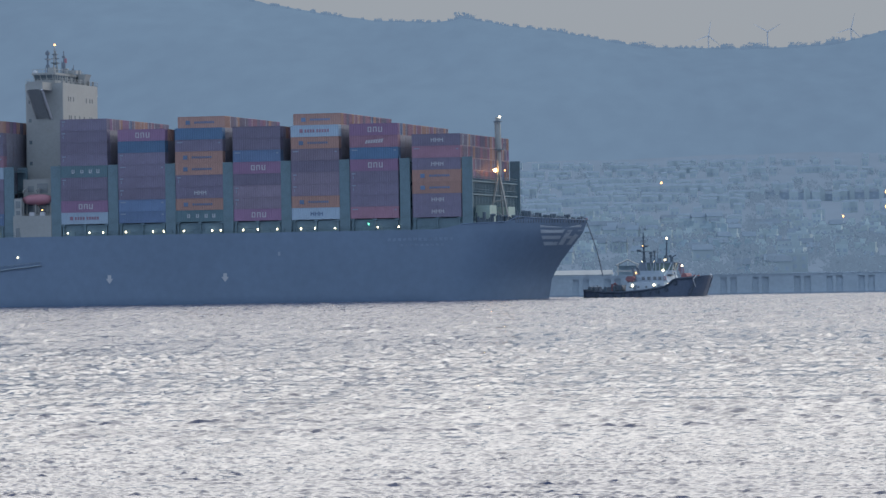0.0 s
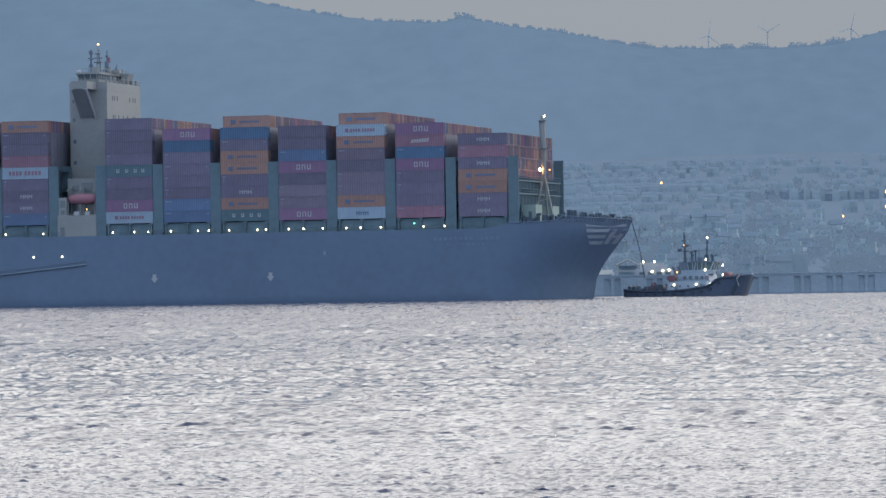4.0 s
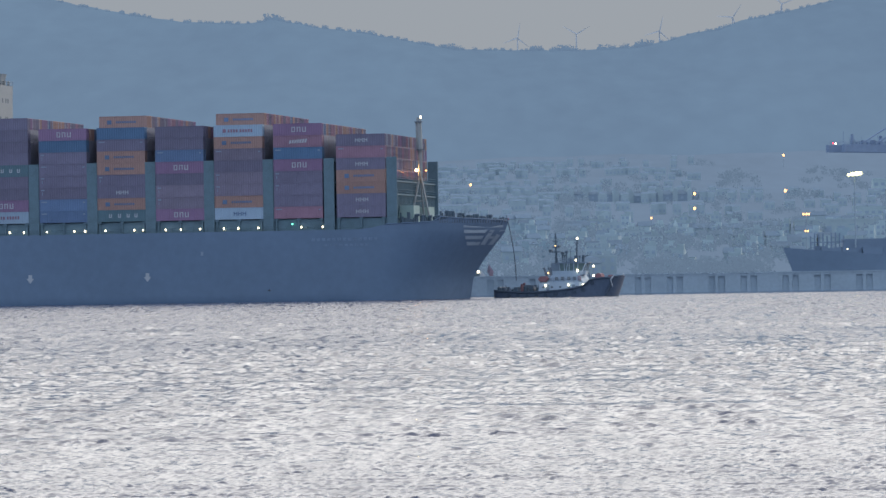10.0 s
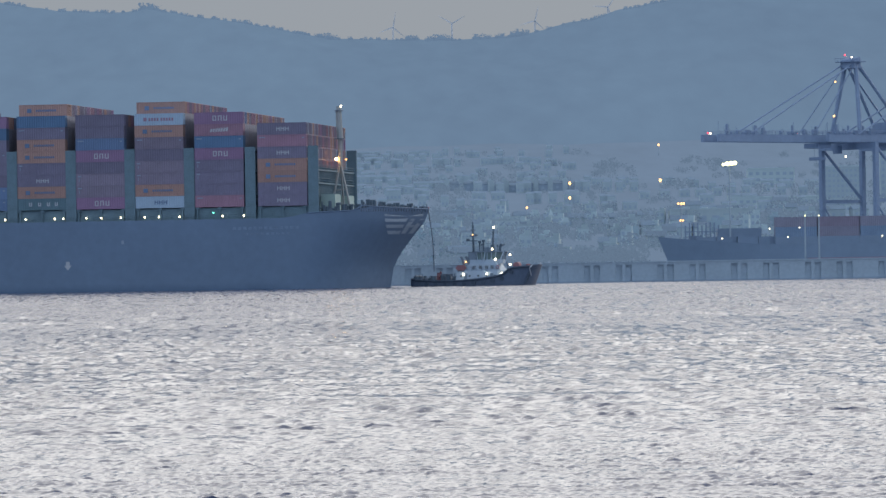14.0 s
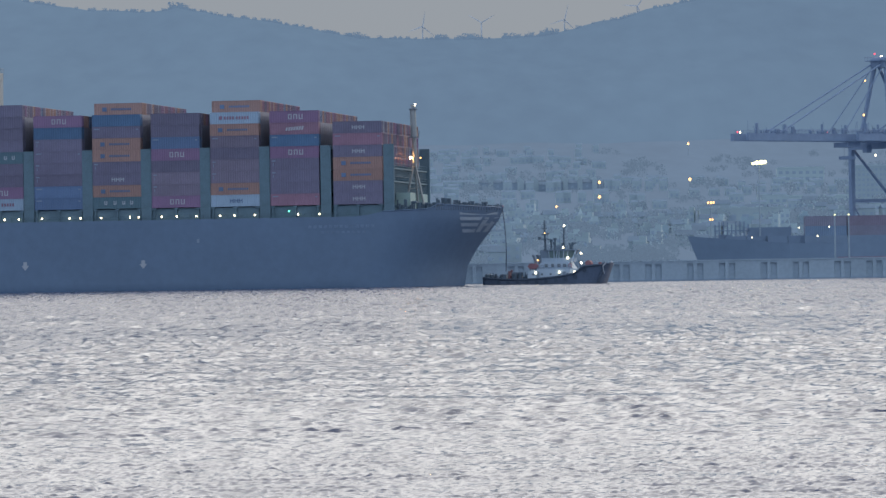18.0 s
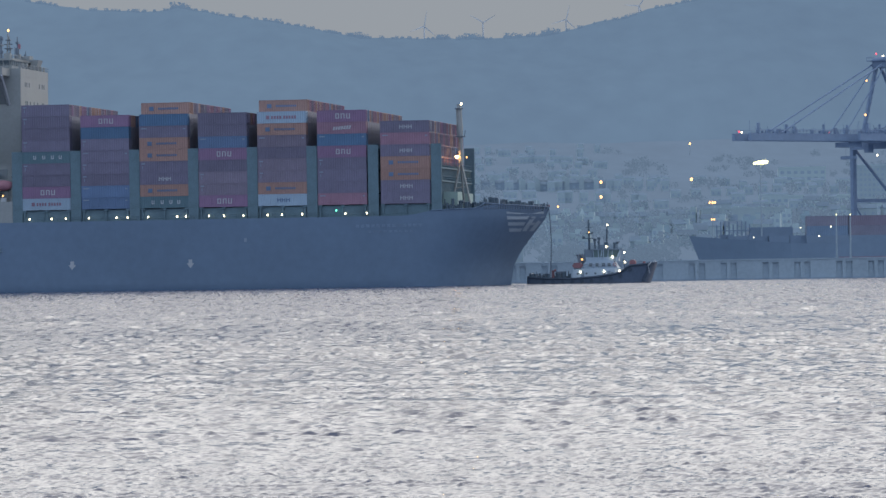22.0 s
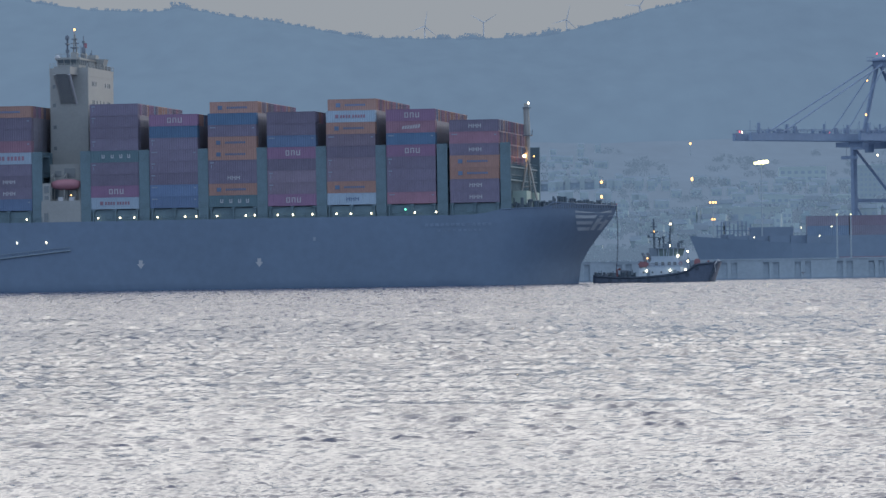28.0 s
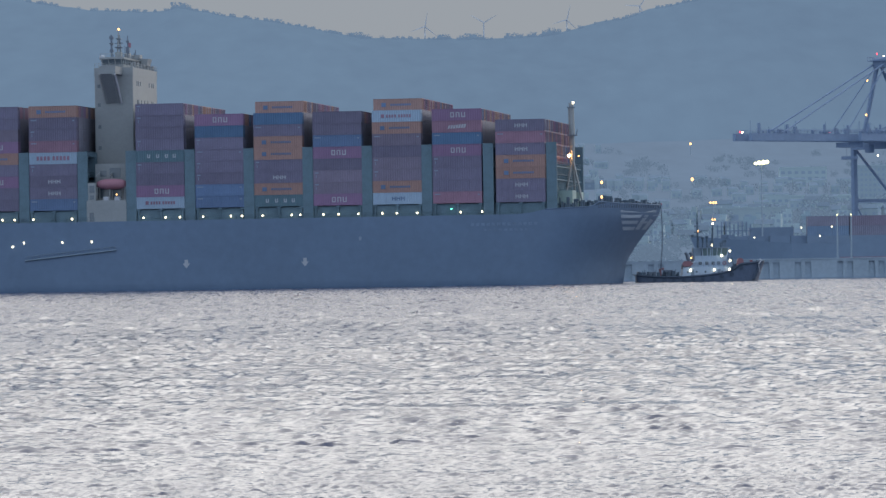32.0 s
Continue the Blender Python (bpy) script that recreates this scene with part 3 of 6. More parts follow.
    part("aerial_mast", Shape().rod((-103.9, 0.4, 58.9), (-103.9, 0.4, 64.8), 0.22, 6, 0.12).box((-103.9, 0.4, 60.4), (0.9, 0.8, 1.5), 0.2).box((-103.9, 0.4, 63.0), (0.7, 0.9, 0.5), 0.1), DARK, tower, "dark aerial mast with fittings")
    part("whip_aerial", Shape().rod((-105.0, 2, 58.9), (-105.0, 2, 62.4), 0.12, 5, 0.06).rod((-103.2, 6, 58.9), (-103.2, 6, 61.4), 0.09, 5), DARK, tower)
    part("satellite_dome", Shape().rod((-108.6, -8, 56.1), (-108.6, -8, 58.4), 0.25).ball((-108.6, -8, 58.9), 0.75, 10), WHITE, tower, smooth=True)
    part("mast_flag", Shape().box((-103.4, 0.4, 61.7), (0.7, 0.08, 1.2)), BOATRED, tower, "small red signal flag")
    part("mast_lamp", Shape().ball((-106.1, 0, 66.4), 0.3), LAMP_WARM, tower)
    # boat station at the ship's side, with the lifeboat under its davits
    st = part("deckhouse", Shape().box((-103.9, -22.8, 17.3), (10.1, 5.2, 5.3), 0.1), CREAM, root, "cream boat station at the ship's side")
    part("doorway", Shape().box((-107.7, -25.43, 17.4), (1.0, 0.08, 2.2)), WINDOW, st)
    part("locker_tower", Shape().box((-107.7, -24.2, 22.6), (2.2, 2.0, 4.4), 0.1), CREAM, st)
    part("locker_window", Shape().box((-107.6, -25.25, 24.6), (1.2, 0.08, 1.7)).box((-107.6, -25.25, 22.9), (1.0, 0.08, 1.0)), WINDOW, st)
    part("upper_house", Shape().box((-103.2, -18.5, 22.6), (9.0, 5, 9.2), 0.1), CREAM, st)
    part("upper_window", Shape().box((-105.6, -21.05, 28.6), (1.6, 0.08, 1.5)).box((-102.6, -21.05, 28.3), (2.8, 0.08, 2.4)).box((-104.2, -21.05, 23.2), (6.5, 0.08, 2.6)), WINDOW, st)
    for x in (-106.4, -103.2, -99.3):
        part("davit", Shape().rod((x, -22, 22.6), (x, -22, 29.4), 0.2).rod((x, -22, 29.4), (x, -24.8, 28.6), 0.18).rod((x, -24.6, 22.6), (x, -24.6, 26), 0.12), CREAM, st)
    boat = Shape()
    rings = []
    for i in range(9):
        u = -1 + 2 * i / 8
        w = max(0.15, (1 - abs(u) ** 2.6)) * 1.35
        rings.append([(-102.7 + u * 3.9, -24.0 + w * math.sin(a), 26.6 + 1.35 * math.cos(a) * (0.45 + 0.55 * (1 - abs(u) ** 3))) for a in [6.2832 * k / 10 for k in range(10)]])
    bf = [[i * 10 + k, i * 10 + (k + 1) % 10, (i + 1) * 10 + (k + 1) % 10, (i + 1) * 10 + k] for i in range(8) for k in range(10)]
    boat.add([p for r in rings for p in r], bf + [list(range(10))[::-1], list(range(80, 90))])
    part("lifeboat", boat, BOATRED, st, "faded red enclosed lifeboat", smooth=True)
    for x in (-104.0, -101.2):
        part("liferaft_canister", Shape().box((x, -25.0, 22.6), (1.4, 0.8, 0.9), 0.2), WHITE, st)
    part("house_lamp", Shape().ball((-101.4, -24.9, 24.0), 0.2), LAMP_WARM, st)
    # forecastle: houses, foremast, winches, bulwark fittings
    for x0, y in ((11.0, -20.0), (9.4, 6.0)):
        part("breakwater_house", Shape().side([(x0 - 2.9, 18.0), (x0 + 1.2, 18.0), (x0 + 1.2, 23.0), (x0 - 2.2, 23.0)], y - 1, y + 6), MINT, root, "pale green sloping bow shelter")
    part("shelter_door", Shape().box((9.9, -21.06, 18.3), (1.5, 0.1, 1.2)), DARK, root)
    fm = part("foremast", Shape().rod((9.6, 0, 30.6), (9.6, 0, 37.2), 0.58, 10, 0.55).rod((9.6, 0, 37.2), (9.4, 0, 45.2), 0.75, 10, 0.6), CREAM, root, "cream tubular foremast on an open tripod")
    for a in ((7.2, -2.4, 18.2), (12.6, -2.0, 18.2), (9.9, 3.2, 18.2)):
        part("mast_leg", Shape().rod(a, (9.6, 0, 31.2), 0.26, 8), CREAM, fm)
    part("mast_brace", Shape().rod((8.2, -1.4, 24.2), (11.3, -1.1, 24.6), 0.16).rod((8.8, -0.9, 22), (12.2, -1.5, 19.5), 0.14).rod((7.4, -2.2, 19.5), (12.3, -1.8, 19.3), 0.14), CREAM, fm)
    part("mast_platform", Shape().box((9.6, 0, 37.0), (2.4, 2.4, 0.2), 0.5).box((9.4, 0, 44.0), (2.0, 2.0, 0.2), 0.4).rod((10.6, 0, 37), (10.9, 0, 38.6), 0.1), DARK, fm)
    part("mast_ladder", Shape().rod((8.85, -0.3, 37.2), (8.7, -0.3, 44.2), 0.07).rod((8.85, 0.3, 37.2), (8.7, 0.3, 44.2), 0.07), CREAM, fm)
    part("masthead_lamp", Shape().ball((10.0, -0.4, 45.2), 0.24, 8, 1.3), LAMP, fm)
    part("flood_lamp", Shape().ball((8.8, -0.9, 32.0), 0.34), LAMP_DECK, fm)
    part("flood_lamp", Shape().ball((11.2, -0.6, 31.9), 0.2), LAMP_WARM, fm)
    rnd = random.Random(5)
    for i in range(9):
        x, y = 13.5 + i * 1.7, rnd.uniform(-0.5, 0.35) * half_breadth(13.5 + i * 1.7, 17)
        part("winch", Shape().box((x, y, 18.2), (1.2, 1.6, rnd.uniform(1.6, 2.6)), 0.25).rod((x, y - 1.1, 19.4), (x, y + 1.1, 19.4), 0.6, 8), DARK, root)
    for i in range(26):
        x = 18.6 + i * 0.5
        y = -half_breadth(x, 19.4) + 0.25
        part("bulwark_post", Shape().box((x, y, 18.6), (0.22, 0.2, hull_top(x) - 18.4 + rnd.choice((0.1, 0.2, 0.4, 0.6, 1.0)))), DARK, root)
    # mooring gear crowded behind the bow bulwark
    for i in range(44):
        x = 9.0 + i * 0.5 + rnd.uniform(-0.2, 0.2)
        y = -half_breadth(x, 18.5) + rnd.uniform(0.7, 2.2)
        top = hull_top(x) + (rnd.choice((0.8, 1.2, 1.6, 2.0, 2.6)) if x < 15 else rnd.choice((0.6, 0.9, 1.2, 1.5)) if x < 24 else rnd.choice((0.3, 0.5, 0.8, 1.1)))
        if y < -0.4:
            s = Shape().box((x, y, 18.2), (rnd.uniform(0.3, 0.9), 0.6, top - 18.2), 0.12)
            if i % 3 == 0:
                s.rod((x - 0.5, y, top - 0.2), (x + 0.5, y, top - 0.2), 0.32, 8)
            part("mooring_gear", s, GEAR, root)
    part("jack_staff", Shape().box((31.3, 0, 19.2), (0.5, 0.8, 0.6)).rod((31.2, 0, 19.3), (31.2, 0, 20.4), 0.1), DARK, root)
    # bulwark cap along the bow
    xs = [6.0 + 1.28 * i for i in range(21)]
    for sgn in (-1, 1):
        part("bulwark_cap", Shape().tube([(a, sgn * half_breadth(a, hull_top(a)), hull_top(a)) for a in xs], 0.14), NAVY, root)
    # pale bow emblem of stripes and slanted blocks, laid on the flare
    def on_hull(ring):
        s = Shape()
        v0 = [(x, -half_breadth(x, z) - 0.05, z) for x, z in ring]
        s.add(v0 + [(x, y - 0.02, z) for x, y, z in v0], [list(range(len(ring))), list(range(len(ring), 2 * len(ring)))])
        return s
    for z, w in ((16.5, 3.9), (15.0, 3.0), (13.5, 2.1)):
        part("emblem_stripe", on_hull([(23.3, z - 0.42), (23.3 + w * 0.5, z - 0.42), (23.3 + w, z - 0.42), (23.8 + w, z + 0.4), (23.3 + w * 0.5, z + 0.4), (23.3, z + 0.4)]), EMBLEM, root)
    part("emblem_stripe", on_hull([(23.3, 17.45), (25, 17.45), (27, 17.45), (29, 17.45), (30.5, 17.45), (30.7, 18.0), (29, 18.0), (27, 18.0), (25, 18.0), (23.3, 18.0)]), EMBLEM, root)
    for x0, x1 in ((25.7, 28.2), (27.0, 30.0)):
        xm = (x0 + x1) / 2
        part("emblem_letter", on_hull([(x0, 13.2), (x0 + 0.8, 13.2), (xm + 0.8, 15.0), (x1 + 0.8, 16.8), (x1, 16.8), (xm, 15.0)]), EMBLEM, root)
    part("emblem_bar", on_hull([(27.3, 14.7), (28.2, 14.7), (28.7, 15.3), (27.7, 15.3)]), EMBLEM, root)
    # small red bow light, its glow given as plain red paint
    part("bow_fitting", Shape().ball((31.6, 0, 19.5), 0.3), BOX["red"], root)
    # name bars near the bow, faint
    faded = mat("faded_name_paint", (0.135, 0.20, 0.30), 0.6, vary=0.3)
    for i in range(13):
        part("name_bar", Shape().box((-12.0 + i * 1.3, -25.66, 14.6), (0.85, 0.04, 0.75)), faded, root)
    for i in range(9):
        part("name_bar", Shape().box((-9.0 + i * 1.3, -25.66, 13.3), (0.8, 0.04, 0.55)), faded, root)
    # white tug-point arrows on the hull
    for x in (-83.8, -53.9):
        part("hull_arrow", Shape().side([(x - 0.45, 7.5), (x + 0.45, 7.5), (x + 0.45, 6.6), (x + 0.95, 6.6), (x, 5.4), (x - 0.95, 6.6), (x - 0.45, 6.6)], -25.68, -25.62), WHITE, root)
    part("draught_mark", Shape().side([(-40.3, 12.5), (-39.7, 12.5), (-39.7, 11.6), (-40.3, 11.6)], -25.68, -25.63), PALE, root)
    # accommodation ladder along the side, haze mixed into its colour
    part("accommodation_ladder", Shape().rod((-124.8, -25.9, 7.9), (-101.5, -25.9, 10.2), 0.17, 4).rod((-124.8, -25.9, 8.9), (-101.5, -25.9, 11.1), 0.05, 4), mat("hazed_aluminium", (0.165, 0.232, 0.30), 0.7, vary=0.2), root)
    for i in range(18):
        x = -124 + i * 1.3
        part("ladder_post", Shape().rod((x, -25.9, 7.95 + i * 0.128), (x, -25.9, 8.95 + i * 0.125), 0.05, 4), DARK, root)
    lamp = Shape().ball((0, 0, 0), 0.19, 8, 1.25).mesh("deck_lamp", LAMP)
    for x in (-141.2, -130.5, -127.4, -122.6, -112.7, -94.5, -88.9, -85.3, -79.4, -72.4, -69.6, -64.4, -57.1, -54.9, -49.1, -45.3, -40.4, -34.4, -30.8, -25.7, -14.9, -9.6):
        part("deck_lamp", lamp, None, root, at=(x, -25.5, 18.1))
    for x, z in ((-127.9, 11.4), (-125.0, 12.3), (-115.2, 12.3), (-107.7, 12.3), (-133.5, 12.2)):
        part("side_lamp", lamp, None, root, at=(x, -25.8, z))
    part("side_light", Shape().ball((-17.2, -25.5, 18.9), 0.2), LAMP_GREEN, root)
    return root


# ---- containers ----
L, W, HT = 12.19, 2.44, 2.87


def container_mesh(color):
    s = Shape()
    m = BOX[color]
    s.box((0, 0, 0.06), (L - 0.16, W - 0.16, HT - 0.12))
    # corrugated sides
    n = 20
    for sgn in (-1, 1):
        for i in range(n):
            x = -L / 2 + 0.35 + (L - 0.7) * (i + 0.5) / n
            y0, y1 = sgn * (W / 2 - 0.085), sgn * (W / 2 - 0.03)
            v = [(x - 0.19, y0, 0.16), (x + 0.19, y0, 0.16), (x + 0.11, y1, 0.16), (x - 0.11, y1, 0.16)]
            v += [(p[0], p[1], HT - 0.13) for p in v]
            s.add(v, [[3, 2, 6, 7], [0, 3, 7, 4], [2, 1, 5, 6]] if sgn < 0 else [[2, 3, 7, 6], [3, 0, 4, 7], [1, 2, 6, 5]])
    for x in (-L / 2 + 0.08, L / 2 - 0.08):
        for y in (-W / 2 + 0.08, W / 2 - 0.08):
            s.box((x, y, 0), (0.16, 0.16, HT))
    for z in (0.0, HT - 0.13):
        for y in (-W / 2 + 0.05, W / 2 - 0.05):
            s.box((0, y, z), (L - 0.32, 0.1, 0.13))
        for x in (-L / 2 + 0.05, L / 2 - 0.05):
            s.box((x, 0, z), (0.1, W - 0.32, 0.13))
    return s.mesh("shipping_container", m)


def bars(kind):
    """Lettering on the side as plain blocks."""
    s = Shape()
    y = -W / 2 - 0.02
    if kind == "three":        # three big block letters
        for x in (-1.35, 0, 1.35):
            s.box((x, y, 0.8), (0.24, 0.03, 1.25)).box((x + 0.7, y, 0.8), (0.24, 0.03, 1.25))
            if x < 0.5:
                s.box((x + 0.35, y, 1.85), (0.5, 0.03, 0.2))
            if x != 0:
                s.box((x + 0.35, y, 0.8), (0.5, 0.03, 0.2))
    elif kind == "small":      # three narrow letters in the middle
        for x in (-1.2, -0.1, 1.0):
            s.box((x, y, 0.9), (0.2, 0.03, 0.95)).box((x + 0.7, y, 0.9), (0.2, 0.03, 0.95)).box((x + 0.35, y, 1.35), (0.5, 0.03, 0.2))
    elif kind == "line":       # a long word with a mark before it
        s.box((-3.4, y, 1.0), (0.8, 0.03, 0.9), 0)
        for i in range(9):
            s.box((-2.3 + i * 0.68 + (0.3 if i > 3 else 0), y, 1.05), (0.45, 0.03, 0.75))
    elif kind == "word":       # long large word
        for i in range(9):
            s.box((-3.9 + i * 0.92 + (0.4 if i > 3 else 0), y, 0.9), (0.62, 0.03, 1.05))
    elif kind == "spaced":     # four spaced letters
        for x in (-3.1, -0.8, 1.4, 3.4):
            s.box((x, y, 1.0), (0.22, 0.03, 0.9)).box((x + 0.5, y, 1.0), (0.22, 0.03, 0.9)).box((x + 0.25, y, 1.0), (0.3, 0.03, 0.2))
    elif kind == "mark":       # round mark and a faint word
        s.box((-3.5, y, 0.9), (1.1, 0.03, 1.0), 0)
        for i in range(10):
            s.box((-1.6 + i * 0.52, y, 1.15), (0.38, 0.03, 0.5))
    elif kind == "slant":
        for i in range(7):
            s.side([(-2.2 + i * 0.65, 0.9 + i * 0.03), (-1.75 + i * 0.65, 0.9 + i * 0.03), (-1.45 + i * 0.65, 1.7 + i * 0.05), (-1.9 + i * 0.65, 1.7 + i * 0.05)], y - 0.01, y + 0.02)
    elif kind == "code":       # small code at the upper corner
        s.box((-5.2, y, 2.1), (0.9, 0.03, 0.3)).box((-5.3, y, 1.0), (0.16, 0.03, 0.8))
    elif kind == "code2":
        s.box((-4.9, y, 2.1), (1.4, 0.03, 0.26)).box((5.3, y, 1.9), (0.5, 0.03, 0.3))
    return s


WORDS = {"hazed": "dusty reddish-brown", "slate": "slate blue", "maroon": "brownish maroon", "brown": "dull brown", "red": "red", "magenta": "magenta", "orange": "orange", "blue": "blue", "navy": "dark navy", "teal": "dark teal", "white": "white"}
MARKS = {"three": (WHITE, "large pale block lettering"), "small": (WHITE, "small white block lettering"), "line": (BOX["red"], "a red mark and lettering"), "word": (BOX["red"], "large red lettering"),
         "spaced": (WHITE, "widely spaced pale letters"), "mark": (BOX["navy"], "a dark blue mark and faint lettering"), "slant": (WHITE, "slanted white lettering"), "code": (PALE, "small code marks"), "code2": (PALE, "small code marks"), "dark": (BOX["navy"], "dark block lettering")}
# lowest tier first: colour and marking
STACKS = {
    7: ["maroon small", "maroon small", "orange mark", "orange mark", "maroon small", "red code2", "maroon small"],
    6: ["red code2", "maroon", "maroon code", "maroon code", "magenta three", "blue code2", "red slant", "magenta three"],
    5: ["white dark", "orange mark", "brown code", "brown code", "maroon", "brown code2", "orange mark", "white line"],
    4: ["magenta three", "brown code", "brown code", "maroon", "magenta three", "navy code2", "maroon", "maroon"],
    3: ["teal spaced", "orange mark", "maroon small", "maroon code", "orange mark", "orange mark", "maroon code2", "blue"],
    2: ["navy code2", "navy code2", "maroon code", "maroon code", "maroon code2", "maroon code", "blue", "magenta three"],
    1: ["white line", "magenta three", "maroon", "maroon code", "teal spaced", "maroon code", "maroon", "maroon code", "maroon code"],
    0: ["navy code2", "maroon small", "maroon small", "maroon code", "white word", "red code2", "maroon code", "maroon code2", "orange mark"],
    -1: ["maroon", "maroon code", "magenta three", "maroon", "orange mark", "magenta three", "brown", "maroon code", "maroon"],
}
ROW = 2.52
ROWS = [-23.95 + ROW * i for i in range(20)]


def doors():
    """The two leaves of the forward end, with locking bars."""
    s = Shape()
    s.box((L / 2 + 0.0, 0, 0.14), (0.06, 1.08, HT - 0.28))
    for y in (-0.3, 0.25):
        s.rod((L / 2 + 0.06, y, 0.15), (L / 2 + 0.06, y, HT - 0.15), 0.035, 5)
    return s


def containers():
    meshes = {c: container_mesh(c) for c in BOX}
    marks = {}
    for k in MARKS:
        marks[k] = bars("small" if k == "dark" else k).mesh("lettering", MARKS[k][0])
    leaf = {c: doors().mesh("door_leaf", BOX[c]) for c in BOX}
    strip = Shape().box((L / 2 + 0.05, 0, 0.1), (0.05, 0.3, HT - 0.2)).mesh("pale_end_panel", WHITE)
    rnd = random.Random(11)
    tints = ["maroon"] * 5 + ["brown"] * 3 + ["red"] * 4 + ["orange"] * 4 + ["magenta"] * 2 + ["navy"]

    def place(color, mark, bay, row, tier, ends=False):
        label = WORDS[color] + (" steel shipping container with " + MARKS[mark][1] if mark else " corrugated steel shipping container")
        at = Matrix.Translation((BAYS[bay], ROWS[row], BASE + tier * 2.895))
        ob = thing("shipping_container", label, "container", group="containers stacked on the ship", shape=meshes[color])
        ABOARD.append((ob, at))
        if mark:
            tagged(part("lettering", marks[mark], None, ob), kind="stuff")
        if ends:
            part("door_leaf", leaf[color], None, ob, at=(0, -0.56, 0))
            part("door_leaf", leaf[color], None, ob, at=(0, 0.56, 0))
            if rnd.random() < 0.4:
                part("end_panel", strip, None, ob, at=(0, rnd.choice((-0.8, 0.8)), 0))

    filled = {}
    for bay, tiers in STACKS.items():
        inset = bay in (3, 5)
        for k, spec in enumerate(tiers):
            color, mark = (spec.split() + [""])[:2]
            place(color, mark, bay, 0, k, bay == 7 or k > 6)
        top = len(tiers) if inset else len(tiers) - 1
        deep = {7: 4, 6: 1, 1: 1, 3: 1, 5: 1}.get(bay, 1)
        for k in range(top - deep + 1, top + 1):
            for r in range(1, 20):
                color = "orange" if inset and r == 1 else rnd.choice(tints)
                place(color, "mark" if inset and r == 1 else "", bay, r, k, bay in (7, 6, 5, 3, 1))
        filled[bay] = top - deep + 1
    # the hidden inner boxes of each bay, in the paler gap paint
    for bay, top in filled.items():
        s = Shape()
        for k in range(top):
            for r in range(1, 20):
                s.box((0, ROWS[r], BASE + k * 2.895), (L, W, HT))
        ob = thing("container_stack", "tightly stacked steel containers filling the bay, paint lightened against gap shade", "containers", kind="stuff", shape=s, material=STACKED)
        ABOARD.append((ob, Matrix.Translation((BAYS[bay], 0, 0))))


# ---- tug ----
TUGHULL = mat("black_tug_hull", (0.072, 0.104, 0.165), 0.5, vary=0.2, scale=0.5)
TUGWHITE = mat("pale_blue_white_paint", (0.34, 0.44, 0.55), 0.45, vary=0.08, scale=0.6)
TUGGREY = mat("blue_grey_paint", (0.165, 0.23, 0.305), 0.5, vary=0.1, scale=0.6)
RUBBER = mat("black_rubber", (0.06, 0.085, 0.125), 0.9, vary=0.3)
CASING = mat("dark_maroon_paint", (0.10, 0.088, 0.12), 0.6, vary=0.2)
GREENGLASS = mat("greenish_window_glass", (0.13, 0.20, 0.215), 0.15, vary=0.08, spec=0.6)
RUST = mat("rust_red_paint", (0.23, 0.125, 0.15), 0.7, vary=0.2)


def tug_half(x, z):
    k = min(1, max(0, z / 4.5))
    nose = 14.2 + 1.8 * k
    if x > 6:
        u = min(1, (x - 6) / (nose - 6))
        return 6.0 * (1 - u ** 4.2) ** 0.5 if u < 1 else 0.02
    if x < -11:
        return 6.0 - 0.9 * ((-11 - x) / 5.2) ** 2
    return 6.0


def tug_top(x):
    return lerp([(-16.2, 2.1), (-14.8, 1.9), (-10, 1.55), (-4.5, 1.5), (1.0, 1.9), (5.0, 2.4), (7.4, 2.9), (9.0, 4.3), (10.0, 4.6), (17.2, 5.2)], x)


